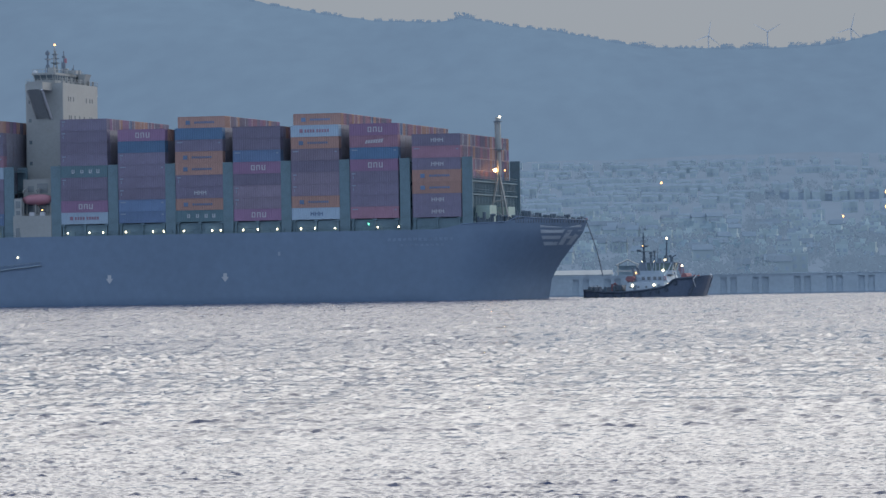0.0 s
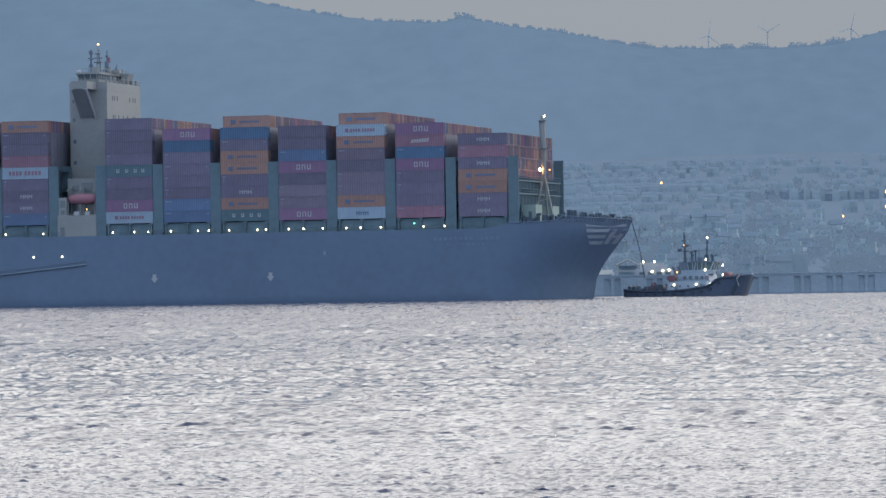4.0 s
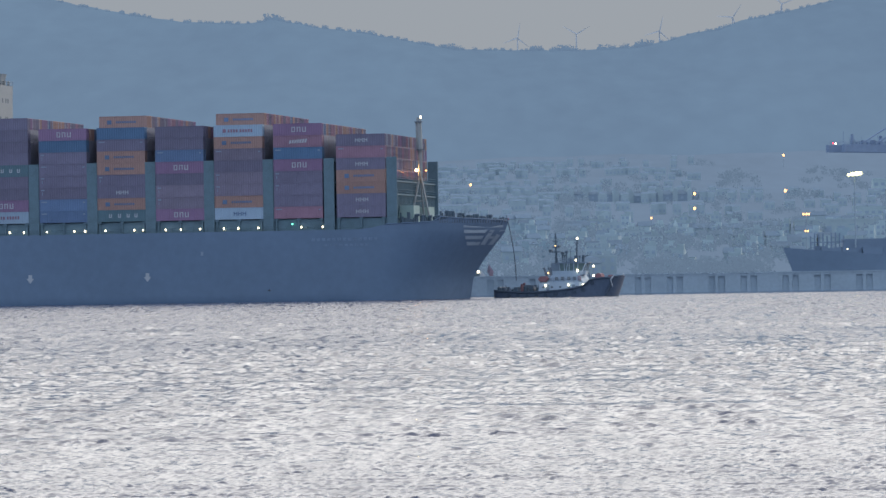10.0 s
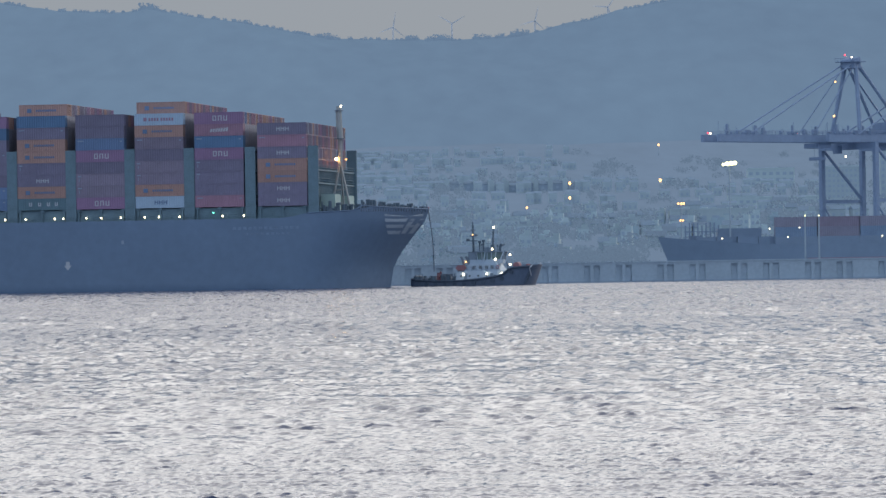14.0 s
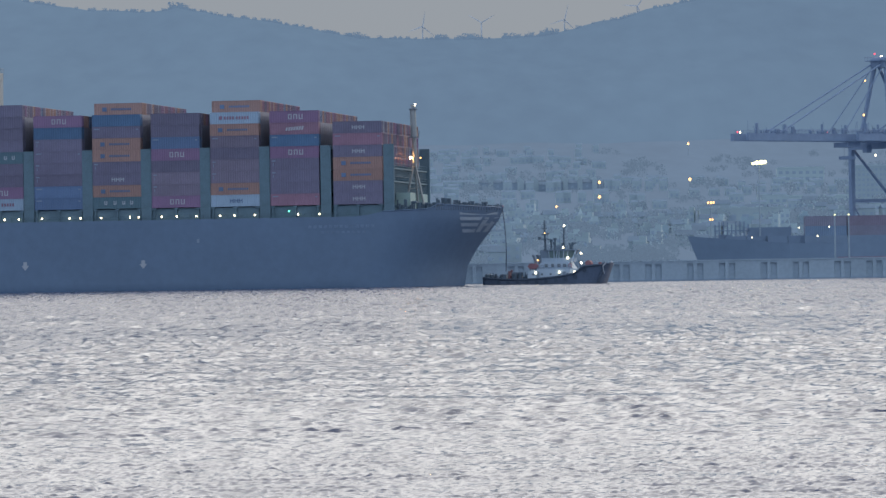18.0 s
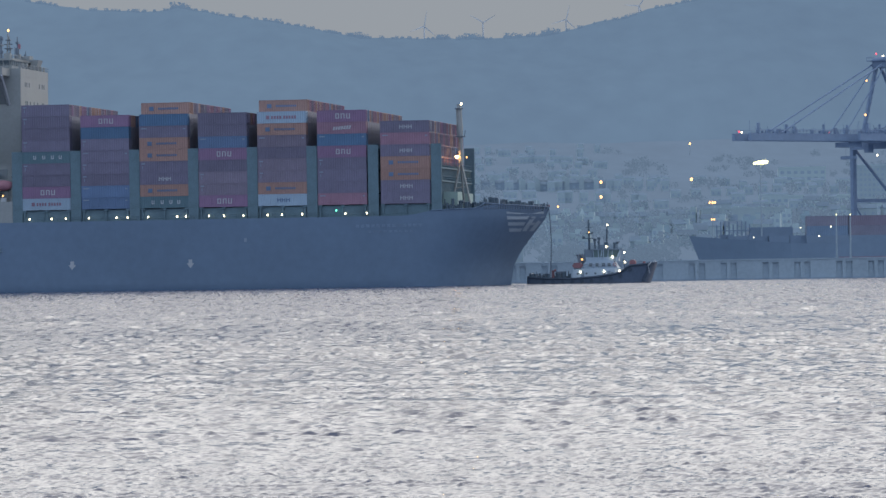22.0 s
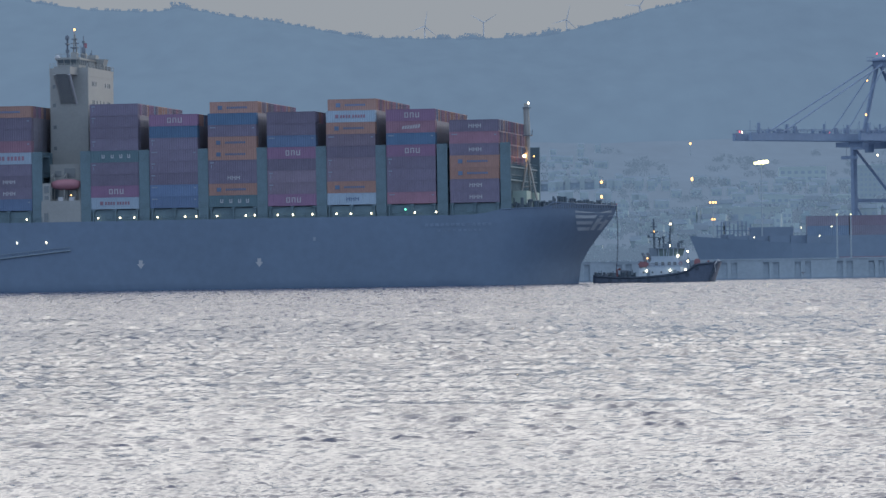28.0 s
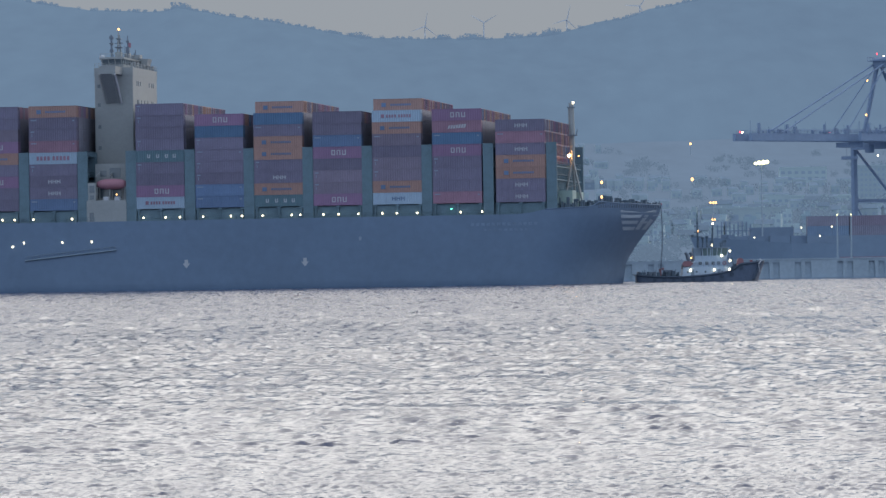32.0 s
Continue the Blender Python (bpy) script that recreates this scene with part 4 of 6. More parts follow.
def tug():
    root = thing("harbour_tug", "black-hulled harbour tug with pale superstructure and lit deck lamps", "tug", tug_pose(0))
    us = [i / 44 for i in range(45)]
    v, f = [], []
    lev = [-1.0, 0.0, 0.35, 0.7, 1.0]
    for sgn in (-1, 1):
        k = len(v)
        for q in lev:
            for u in us:
                end = 14.2 + 1.8 * min(1, max(0, q))
                x = -16.2 + (end + 16.2) * (1 - (1 - u) ** 1.5)
                z = q if q <= 0 else q * tug_top(x)
                v.append((x, sgn * max(0.02, tug_half(x, max(0, q) * 4.5)), z))
        n = len(us)
        for j in range(len(lev) - 1):
            for i in range(n - 1):
                qd = [k + j * n + i, k + j * n + i + 1, k + (j + 1) * n + i + 1, k + (j + 1) * n + i]
                f.append(qd if sgn < 0 else qd[::-1])
        if sgn > 0:
            for j in range(len(lev) - 1):
                f.append([j * n, (j + 1) * n, k + (j + 1) * n, k + j * n])
    part("hull", mesh("hull", v, f, TUGHULL, True), None, root, "black tug hull rising to a blunt bow")
    dv = []
    xs = [-16.0 + i * 1.04 for i in range(31)]
    for x in xs:
        h = max(0.05, tug_half(x, 4.4) - 0.2)
        dv += [(x, -h, tug_top(x) - 0.9), (x, h, tug_top(x) - 0.9)]
    part("deck", mesh("deck", dv, [[2 * i, 2 * i + 2, 2 * i + 3, 2 * i + 1] for i in range(30)], RUST), None, root)
    for sgn in (-1, 1):
        part("rubbing_strake", Shape().tube([(a, sgn * (tug_half(a, 4) + 0.1), tug_top(a) - 0.25) for a in xs], 0.3), RUBBER, root, "black rubber rubbing strake")
    for sgn in (-1, 1):
        # rubber pudding down each side of the blunt bow
        bf = Shape()
        for i in range(5):
            x = 14.6 - 0.4 * i
            bf.rod((x, sgn * (tug_half(x, 4.4 - i) + 0.15), 5.1 - i * 0.95), (x - 0.3, sgn * (tug_half(x - 0.3, 3.8 - i) + 0.15), 4.1 - i * 0.95), 0.42, 8)
        part("bow_fender", bf, RUBBER, root)
        part("bow_mark", Shape().rod((14.7, sgn * (tug_half(14.7, 4.5) + 0.5), 5.1), (14.0, sgn * (tug_half(14.0, 3.6) + 0.55), 4.2), 0.17, 6).rod((14.0, sgn * (tug_half(14.0, 3.6) + 0.55), 4.2), (14.3, sgn * (tug_half(14.2, 2.6) + 0.55), 2.4), 0.13, 6), WHITE, root, "pale diagonal bow mark")
    part("bow_mark", Shape().rod((15.0, 2.9, 5.5), (15.7, 2.0, 4.6), 0.17, 6), WHITE, root, "pale diagonal bow mark")
    for i in range(10):
        x = -12 + i * 2.4
        part("tyre_fender", Shape().rod((x, -tug_half(x, 3) - 0.35, tug_top(x) - 1.1), (x, -tug_half(x, 3) - 0.02, tug_top(x) - 1.1), 0.55, 10), RUBBER, root)
    # lower house with sloping ends, a raised casing and the wide wheelhouse over it
    house = part("deckhouse", Shape().prism([(-5.0, -4.3), (5.8, -4.3), (7.6, -2.6), (7.6, 2.6), (5.8, 4.3), (-5.0, 4.3)], 0.9, 3.7, 0.95, (1.2, 0)), TUGWHITE, root, "pale blue-white deckhouse")
    part("upper_deckhouse", Shape().side([(-3.4, 3.7), (6.4, 3.7), (5.2, 5.5), (-1.6, 5.5)], -3.5, 3.5), TUGWHITE, root, "pale house tier with sloping ends")
    for x in (-3.6, -1.4, 0.8, 3.0, 5.0):
        part("porthole", Shape().rod((x, -4.32, 2.5), (x, -4.16, 2.5), 0.26, 10), WINDOW, house)
    for x in (-2.4, 4.2):
        part("house_door", Shape().box((x, -4.25, 1.3), (0.8, 0.16, 1.8)), TUGGREY, house)
    for x in (-0.4, 1.2, 2.8, 4.2):
        part("upper_window", Shape().box((x, -3.53, 4.2), (0.8, 0.08, 0.8)), WINDOW, house)
    # wheelhouse: leaning posts, sill band, dark panes and an overhanging roof
    wheel = part("wheelhouse", Shape().prism([(-1.6, -2.7), (4.8, -2.7), (6.4, -1.3), (6.4, 1.3), (4.8, 2.7), (-1.6, 2.7)], 5.5, 6.5, 1.03, (2.0, 0)), TUGWHITE, root, "tug wheelhouse ringed with leaning dark windows")
    part("window_band", Shape().prism([(0.3, -2.62), (4.8, -2.62), (6.4, -1.25), (6.4, 1.25), (4.8, 2.62), (0.3, 2.62)], 6.5, 8.3, 1.09, (2.0, 0)), GREENGLASS, wheel, "dark greenish wheelhouse glass")
    for x in (0.3, 1.5, 2.7, 3.8, 4.8):
        for sgn in (-1, 1):
            part("window_post", Shape().rod((x, 2.68 * sgn, 6.5), (2.0 + (x - 2.0) * 1.09, 2.9 * sgn, 8.3), 0.13, 4), TUGWHITE, wheel)
    for y in (-1.3, 0, 1.3):
        part("window_post", Shape().rod((6.45, y, 6.5), (6.9, y * 1.09, 8.3), 0.13, 4), TUGWHITE, wheel)
    part("wheelhouse_roof", Shape().prism([(-0.2, -3.2), (5.1, -3.2), (7.3, -1.7), (7.3, 1.7), (5.1, 3.2), (-0.2, 3.2)], 8.3, 8.6), TUGGREY, wheel)
    part("aft_casing", Shape().box((-1.0, 0, 5.5), (2.2, 5.0, 3.0), 0.2), TUGGREY, root, "grey casing behind the wheelhouse")
    top = Shape()
    for k in range(10):
        top.rod((-0.1 + k * 0.58, -3.0, 8.6), (-0.1 + k * 0.58, -3.0, 9.6), 0.05, 4)
    top.rod((-0.1, -3.0, 9.6), (5.1, -3.0, 9.6), 0.05, 4).rod((-0.1, -3.0, 9.1), (5.1, -3.0, 9.1), 0.04, 4)
    part("roof_railing", top, TUGGREY, wheel)
    # raked exhausts abaft the house, with red gear at their feet
    for x, y, lean in ((-3.1, -2.8, -0.5), (-2.0, -2.6, -0.4), (-3.0, 2.4, -0.5), (-1.9, 2.6, -0.4)):
        part("funnel", Shape().rod((x + 0.5, y, 3.4), (x + lean, y, 7.0), 0.36, 8, 0.3).rod((x + lean, y, 7.0), (x + lean - 0.35, y, 7.3), 0.3, 8, 0.26), DARK, root, "dark raked exhaust funnel")
    part("funnel_casing", Shape().prism([(-4.9, -3.4), (-2.2, -3.4), (-2.2, 3.4), (-4.9, 3.4)], 0.9, 4.2, 0.85, (-3.4, 0)), CASING, root, "dark maroon funnel casing")
    part("rescue_boat", Shape().side([(-5.0, 4.5), (-4.5, 3.9), (-2.9, 3.9), (-2.2, 4.6), (-3.0, 5.2), (-4.4, 5.2)], -4.3, -3.0), RUST, root, "dull red rescue boat")
    part("rescue_boat_cradle", Shape().box((-4.3, -3.6, 3.4), (0.3, 1.0, 0.6)).box((-3.0, -3.6, 3.4), (0.3, 1.0, 0.6)), DARK, root)
    part("life_ring", Shape().tube([(5.6 + 0.4 * math.cos(a), -3.62, 4.6 + 0.4 * math.sin(a)) for a in [0.6283 * k for k in range(11)]], 0.11), BOATRED, root, "red life ring")
    # masts: the aft one carries platforms and radar over the casing, the fore one a lamp
    aft = part("aft_mast", Shape().rod((-1.3, 0, 8.4), (-1.45, 0, 15.9), 0.3, 8, 0.16).rod((-1.3, -0.8, 8.4), (-1.4, 0, 12.4), 0.13, 5).rod((-1.3, 0.8, 8.4), (-1.4, 0, 12.4), 0.13, 5), GEAR, root, "dark mast with platforms and crosstree", at=(0.5, -2.0, 0))
    part("mast_platform", Shape().box((-1.6, 0, 11.1), (2.8, 1.4, 0.22), 0.2).box((-1.3, 0, 12.3), (1.7, 1.0, 0.2), 0.2), GEAR, aft)
    part("crosstree", Shape().rod((-1.4, -1.5, 13.6), (-1.4, 1.5, 13.6), 0.1).rod((-2.2, 0, 13.9), (-0.7, 0, 13.9), 0.1).box((-1.4, 0, 14.4), (0.5, 0.5, 0.7), 0.1), GEAR, aft)
    part("radar", Shape().box((-0.5, 0, 12.5), (0.3, 1.9, 0.3)).box((-2.7, 0, 11.3), (0.6, 1.6, 0.45), 0.1), GEAR, aft)
    for x, h in ((0.5, 2.3), (1.5, 2.6)):
        part("vent_post", Shape().rod((x, -0.9, 8.5), (x, -0.9, 8.5 + h), 0.2, 8).box((x, -0.9, 8.3 + h), (0.75, 0.6, 0.55), 0.15), GEAR, root, "dark capped vent post")
    part("fore_mast", Shape().rod((3.9, 0, 8.6), (4.2, 0, 14.6), 0.26, 8, 0.14).rod((3.95, -0.8, 11.8), (3.95, 0.8, 11.8), 0.1).box((3.9, 0, 8.6), (0.9, 0.9, 1.6), 0.15).box((4.1, 0, 13.0), (0.5, 0.5, 0.4), 0.1), GEAR, root, "dark lamp mast over the wheelhouse", at=(-0.9, 2.6, 0))
    part("roof_locker", Shape().box((2.2, 0.8, 8.6), (1.3, 1.0, 0.9), 0.1), TUGGREY, root)
    part("searchlight", Shape().rod((6.0, -1.2, 8.6), (6.0, -1.2, 9.8), 0.09).box((6.0, -1.2, 9.7), (0.7, 0.6, 0.6), 0.15), GEAR, root)
    part("fire_monitor", Shape().box((5.2, 1.2, 8.6), (0.6, 0.6, 1.2), 0.1).rod((5.2, 1.2, 9.7), (6.5, 1.2, 10.3), 0.14), GEAR, root)
    part("whip_aerial", Shape().rod((2.9, -2.0, 8.6), (2.9, -2.0, 12.0), 0.06, 5), GEAR, root)
    for x, y, h in ((1.4, -2.2, 1.6), (5.4, -2.4, 1.3)):
        part("floodlight_post", Shape().rod((x, y, 8.6), (x, y, 8.6 + h), 0.1, 6).box((x, y, 8.4 + h), (0.45, 0.45, 0.45), 0.1), GEAR, root)
    # slanting stays from the wheelhouse wing to the house
    part("wing_stay", Shape().rod((6.9, -2.4, 8.3), (5.9, -3.4, 5.4), 0.16, 4).rod((2.4, -3.1, 8.4), (2.0, -3.5, 5.5), 0.12, 4), TUGWHITE, root, "pale slanting stays")
    part("towing_winch", Shape().rod((-8.2, -1.6, 2.0), (-8.2, 1.6, 2.0), 1.0, 12).box((-8.2, -1.8, 0.9), (2.2, 0.3, 2.2), 0.1).box((-8.2, 1.8, 0.9), (2.2, 0.3, 2.2), 0.1), DARK, root)
    part("tow_bitt", Shape().box((-10.2, -1.0, 0.7), (0.5, 0.5, 2.7), 0.1).box((-10.2, 1.0, 0.7), (0.5, 0.5, 2.7), 0.1).box((-10.2, 0, 2.5), (0.4, 3.0, 0.4)).ball((-9.6, -0.8, 3.4), 0.35), RUST, root)
    part("deck_capstan", Shape().rod((-13.0, -2.5, 0.9), (-13.0, -2.5, 2.3), 0.5, 8), DARK, root)
    part("deck_locker", Shape().box((-12.0, 1.5, 0.9), (1.6, 1.2, 1.7), 0.2), DARK, root)
    part("mooring_bitt", Shape().box((-14.2, -2.0, 0.9), (0.8, 1.4, 1.7), 0.2), DARK, root)
    part("stern_roller", Shape().rod((-15.6, -3.0, 2.4), (-15.6, 3.0, 2.4), 0.42, 10), DARK, root)
    part("fore_winch", Shape().rod((9.8, -1.5, 5.0), (9.8, 1.5, 5.0), 0.8, 10).box((9.8, 0, 2.6), (1.6, 3.4, 2.0)), RUST, root, "rust-red bow winch")
    part("fore_bollard", Shape().box((12.6, -1.2, 3.6), (0.5, 0.5, 1.7), 0.1).box((12.6, 1.2, 3.6), (0.5, 0.5, 1.7), 0.1).box((12.6, 0, 4.8), (0.4, 3.0, 0.35)), RUST, root)
    part("fore_crane", Shape().rod((8.2, -2.2, 3.0), (7.6, -2.2, 6.0), 0.13), GEAR, root)
    clutter = random.Random(14)
    for i in range(16):
        x, y = -15.2 + i * 0.62, clutter.uniform(-4.2, 2.5)
        part("deck_gear", Shape().box((x, y, 0.7), (clutter.uniform(0.4, 1.1), 0.8, clutter.uniform(1.2, 2.2)), 0.15).rod((x, y, 1.6), (x + clutter.uniform(-0.4, 0.4), y, clutter.uniform(2.4, 3.2)), 0.1, 5), GEAR, root)
    rails = Shape()
    for i in range(8):
        rails.rod((-3.6 + i * 1.3, -4.0, 3.7), (-3.6 + i * 1.3, -4.0, 4.7), 0.05, 4)
    rails.rod((-3.6, -4.0, 4.7), (5.5, -4.0, 4.7), 0.05, 4).rod((-3.6, -4.0, 4.2), (5.5, -4.0, 4.2), 0.04, 4)
    part("railing", rails, PALE, root)
    for x, y, z, r, m in ((-2.9, -4.5, 2.9, 0.26, LAMP), (3.0, -4.5, 2.95, 0.24, LAMP), (6.8, -4.4, 3.0, 0.26, LAMP), (3.0, 2.4, 9.1, 0.38, LAMP), (5.0, -3.3, 6.5, 0.27, LAMP),
                          (7.5, 2.2, 5.2, 0.26, LAMP), (7.5, 2.2, 7.6, 0.24, LAMP), (-2.6, -3.1, 6.0, 0.2, LAMP_WARM), (3.3, 2.5, 14.5, 0.24, LAMP), (-0.8, -2.7, 12.7, 0.15, LAMP_WARM)):
        part("deck_lamp", Shape().ball((x, y, z), r, 8, 1.15), m, root)
    part("lamp_post", Shape().rod((7.4, 2.2, 3.0), (7.5, 2.2, 7.6), 0.09), PALE, root)
    return root


def tow_line():
    """Runs down from the ship's bow to the tug's winch, with a slight sag."""
    s = Shape()
    pts = [(0.18 * math.sin(math.pi * i / 12) * 2.2, 0, -16.9 * i / 12) for i in range(13)]
    s.tube(pts, 0.13)
    return thing("tow_line", "dark rope hanging from the ship's bow to the tug", "rope", shape=s, material=DARK)


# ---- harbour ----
# Harbour materials are paled towards blue, distance haze put into the base colours.
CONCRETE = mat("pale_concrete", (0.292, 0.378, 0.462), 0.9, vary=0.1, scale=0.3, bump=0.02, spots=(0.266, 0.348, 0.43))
SHADOWED = mat("darker_concrete", (0.235, 0.315, 0.41), 0.9, vary=0.1)
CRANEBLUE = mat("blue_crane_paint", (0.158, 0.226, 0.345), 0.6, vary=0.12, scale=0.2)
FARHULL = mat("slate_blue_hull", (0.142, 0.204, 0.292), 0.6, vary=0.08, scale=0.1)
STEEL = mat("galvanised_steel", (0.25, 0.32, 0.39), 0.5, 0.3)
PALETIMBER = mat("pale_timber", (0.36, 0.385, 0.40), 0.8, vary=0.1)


def breakwater():
    """A concrete wall whose sea face is broken by tall paired recesses."""
    wall = thing("breakwater", "long pale concrete breakwater wall with paired dark recesses", "wall", kind="structure",
                 shape=Shape().box((150, 1254.0, -2), (1500, 5.9, 7.4)), material=CONCRETE)
    part("parapet", Shape().box((150, 1251.0, 5.4), (1500, 1.2, 0.35)), CONCRETE, wall)
    part("lintel", Shape().box((150, 1250.8, 4.75), (1500, 0.55, 0.65)), CONCRETE, wall)
    part("footing", Shape().box((150, 1251.5, -2), (1500, 4.0, 2.45)), SHADOWED, wall)
    xs = []
    for step in (1, -1):
        x, k = (37.0, 0) if step > 0 else (28.2, 1)
        for _ in range(26):
            xs.append(x)
            x, k = x + step * (11.6, 8.8)[k % 2], k + 1
    left = -600.0
    for x in sorted(xs):
        for d in (0, 2.75):
            a = x + d - 0.85
            part("panel", Shape().box(((left + a) / 2, 1250.8, 0.44), (a - left, 0.55, 4.32), 0.06), CONCRETE, wall)
            left = a + 1.7
    part("panel", Shape().box(((left + 900) / 2, 1250.8, 0.44), (900 - left, 0.55, 4.32), 0.06), CONCRETE, wall)


def quay_pavilion():
    """Open gabled shelter on the quay behind the breakwater, beside a low store."""
    root = thing("pavilion", "small open gabled shelter with pale timber frame on the quay", "shelter", (-27.9, 1276, 2.5))
    for x in (-2.7, 2.7):
        for y in (-2.5, 2.5):
            part("post", Shape().box((x, y, 0), (0.35, 0.35, 6.4)), PALETIMBER, root)
    for y in (-2.6, 2.6):
        part("tie_beam", Shape().box((0, y, 4.3), (6.4, 0.25, 0.4)), PALETIMBER, root)
        for sx in (-1, 1):
            part("rafter", Shape().rod((sx * 3.2, y, 6.2), (0, y, 7.7), 0.2, 4), PALETIMBER, root)
    for sx in (-1, 1):
        part("roof_slab", Shape().add([(sx * 3.3, -2.5, 6.1), (0, -2.5, 7.6), (0, 2.8, 7.6), (sx * 3.3, 2.8, 6.1), (sx * 3.3, -2.5, 5.95), (0, -2.5, 7.45), (0, 2.8, 7.45), (sx * 3.3, 2.8, 5.95)],
                                       [[0, 1, 2, 3], [7, 6, 5, 4], [0, 4, 5, 1], [2, 6, 7, 3], [0, 3, 7, 4]]), ROOF, root)
    part("back_wall", Shape().box((0, 2.2, 0), (5.2, 0.2, 6.0)), WALLS[2], root)
    store = thing("harbour_store", "long low pale store building on the quay", "building", (-41, 1280, 2.5))
    part("wall", Shape().box((0, 0, 0), (17, 6, 3.6), 0.05), WALLS[1], store)
    part("roof", Shape().add([(-8.8, -3.3, 3.6), (8.8, -3.3, 3.6), (8.8, 3.3, 3.6), (-8.8, 3.3, 3.6), (-8.6, 0, 4.9), (8.6, 0, 4.9)], [[0, 1, 5, 4], [2, 3, 4, 5], [1, 2, 5], [3, 0, 4], [3, 2, 1, 0]]), PALETIMBER, store)
    for x in (-6, -2, 2, 6):
        part("window", Shape().box((x, -3.02, 1.2), (1.3, 0.1, 1.2)), PANE, store)


def gantry_crane(at, lit=True):
    root = thing("quay_crane", "tall blue ship-to-shore gantry crane with its boom lowered", "crane", at, group="quay cranes")
    # u: towards the water (boom); v: along the quay
    g, s, zb = 18.5, 24.0, 39.0
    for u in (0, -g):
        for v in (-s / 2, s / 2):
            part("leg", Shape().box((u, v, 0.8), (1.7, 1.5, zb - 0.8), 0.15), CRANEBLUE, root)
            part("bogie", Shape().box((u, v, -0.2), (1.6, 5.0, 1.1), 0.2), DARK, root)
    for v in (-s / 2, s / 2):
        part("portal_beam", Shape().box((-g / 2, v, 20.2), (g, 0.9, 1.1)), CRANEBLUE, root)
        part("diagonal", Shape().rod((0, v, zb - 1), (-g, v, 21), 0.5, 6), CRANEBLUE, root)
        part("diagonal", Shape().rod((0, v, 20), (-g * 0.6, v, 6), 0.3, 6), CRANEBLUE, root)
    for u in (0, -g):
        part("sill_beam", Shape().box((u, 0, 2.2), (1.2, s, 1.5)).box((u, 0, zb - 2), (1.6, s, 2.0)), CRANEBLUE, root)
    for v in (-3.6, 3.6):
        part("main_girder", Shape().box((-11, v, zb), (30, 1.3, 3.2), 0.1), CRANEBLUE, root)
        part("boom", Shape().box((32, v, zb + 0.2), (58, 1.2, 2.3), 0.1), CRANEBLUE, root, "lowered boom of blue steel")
    for u in range(6, 59, 6):
        part("boom_tie", Shape().box((u, 0, zb + 1.2), (0.5, 7.2, 0.5)), CRANEBLUE, root)
    # handrail, floodlight frames and cable drums along the boom
    gear = random.Random(9)
    for v in (-4.6, 4.6):
        rail = Shape().rod((-20, v, zb + 4.1), (59, v, zb + 3.5), 0.07, 4).rod((-20, v, zb + 3.6), (59, v, zb + 3.0), 0.05, 4)
        for k in range(27):
            rail.rod((-20 + 3 * k, v, zb + 2.4), (-20 + 3 * k, v, zb + 4.1 - 0.02 * k), 0.07, 4)
        part("boom_railing", rail, CRANEBLUE, root)
    for k in range(20):
        u = 2 + k * 2.9 + gear.uniform(-0.8, 0.8)
        h = gear.choice((0.9, 1.4, 2.2, 3.2))
        part("cable_frame", Shape().box((u, gear.choice((-4.0, 0, 4.0)), zb + 2.4), (gear.uniform(0.3, 1.6), 0.8, h), 0.08).rod((u, 0, zb + 2.4), (u + gear.uniform(-1.2, 1.2), 0, zb + 3.4 + h), 0.09, 4), CRANEBLUE, root)
    part("trolley", Shape().box((14, 0, zb - 1.6), (6, 6.4, 1.5), 0.2), CRANEBLUE, root)
    part("headblock", Shape().box((14, 0, zb - 5.4), (1.6, 6.2, 1.0), 0.15).rod((13.3, -2, zb - 4.6), (13.3, -2, zb - 1.6), 0.06, 4).rod((14.7, 2, zb - 4.6), (14.7, 2, zb - 1.6), 0.06, 4), CRANEBLUE, root)
    part("boom_walkway", Shape().box((26.5, -4.8, zb + 0.6), (63, 1.0, 0.2)).rod((-5, -5.3, zb + 1.7), (58, -5.3, zb + 1.7), 0.08, 4), CRANEBLUE, root)
    apex = (-1.6, 25.4 + zb)
    for v in (-4.2, 4.2):
        part("a_frame_leg", Shape().rod((1.0, v * 1.5, zb + 3), (apex[0], v * 0.55, apex[1]), 0.75, 6), CRANEBLUE, root)
        part("back_leg", Shape().rod((-20, v * 1.5, zb + 3), (apex[0] - 1, v * 0.55, apex[1]), 0.55, 6), CRANEBLUE, root)
        part("forestay", Shape().rod((47, v * 0.86, zb + 2.6), (apex[0], v * 0.5, apex[1] + 0.5), 0.28, 5), CRANEBLUE, root)
        part("forestay", Shape().rod((19, v * 0.86, zb + 2.6), (apex[0], v * 0.5, apex[1] + 0.2), 0.22, 5), CRANEBLUE, root)
        part("backstay", Shape().rod((-25, v * 0.86, zb + 3), (apex[0], v * 0.5, apex[1]), 0.35, 5), CRANEBLUE, root)
    greeble = random.Random(6)
    for k in range(16):
        u = -22 + k * 5.0 + greeble.uniform(-1, 1)
        part("boom_fitting", Shape().box((u, greeble.choice((-3.6, 3.6)), zb + 2.6), (greeble.uniform(0.8, 3.2), 1.0, greeble.uniform(0.7, 1.8)), 0.1), CRANEBLUE, root)
    part("apex_platform", Shape().box((apex[0], 0, apex[1] - 1.4), (4.2, 6.0, 2.6), 0.6).box((apex[0], 0, apex[1] + 0.6), (6.4, 8.0, 0.25), 0.3), CRANEBLUE, root)
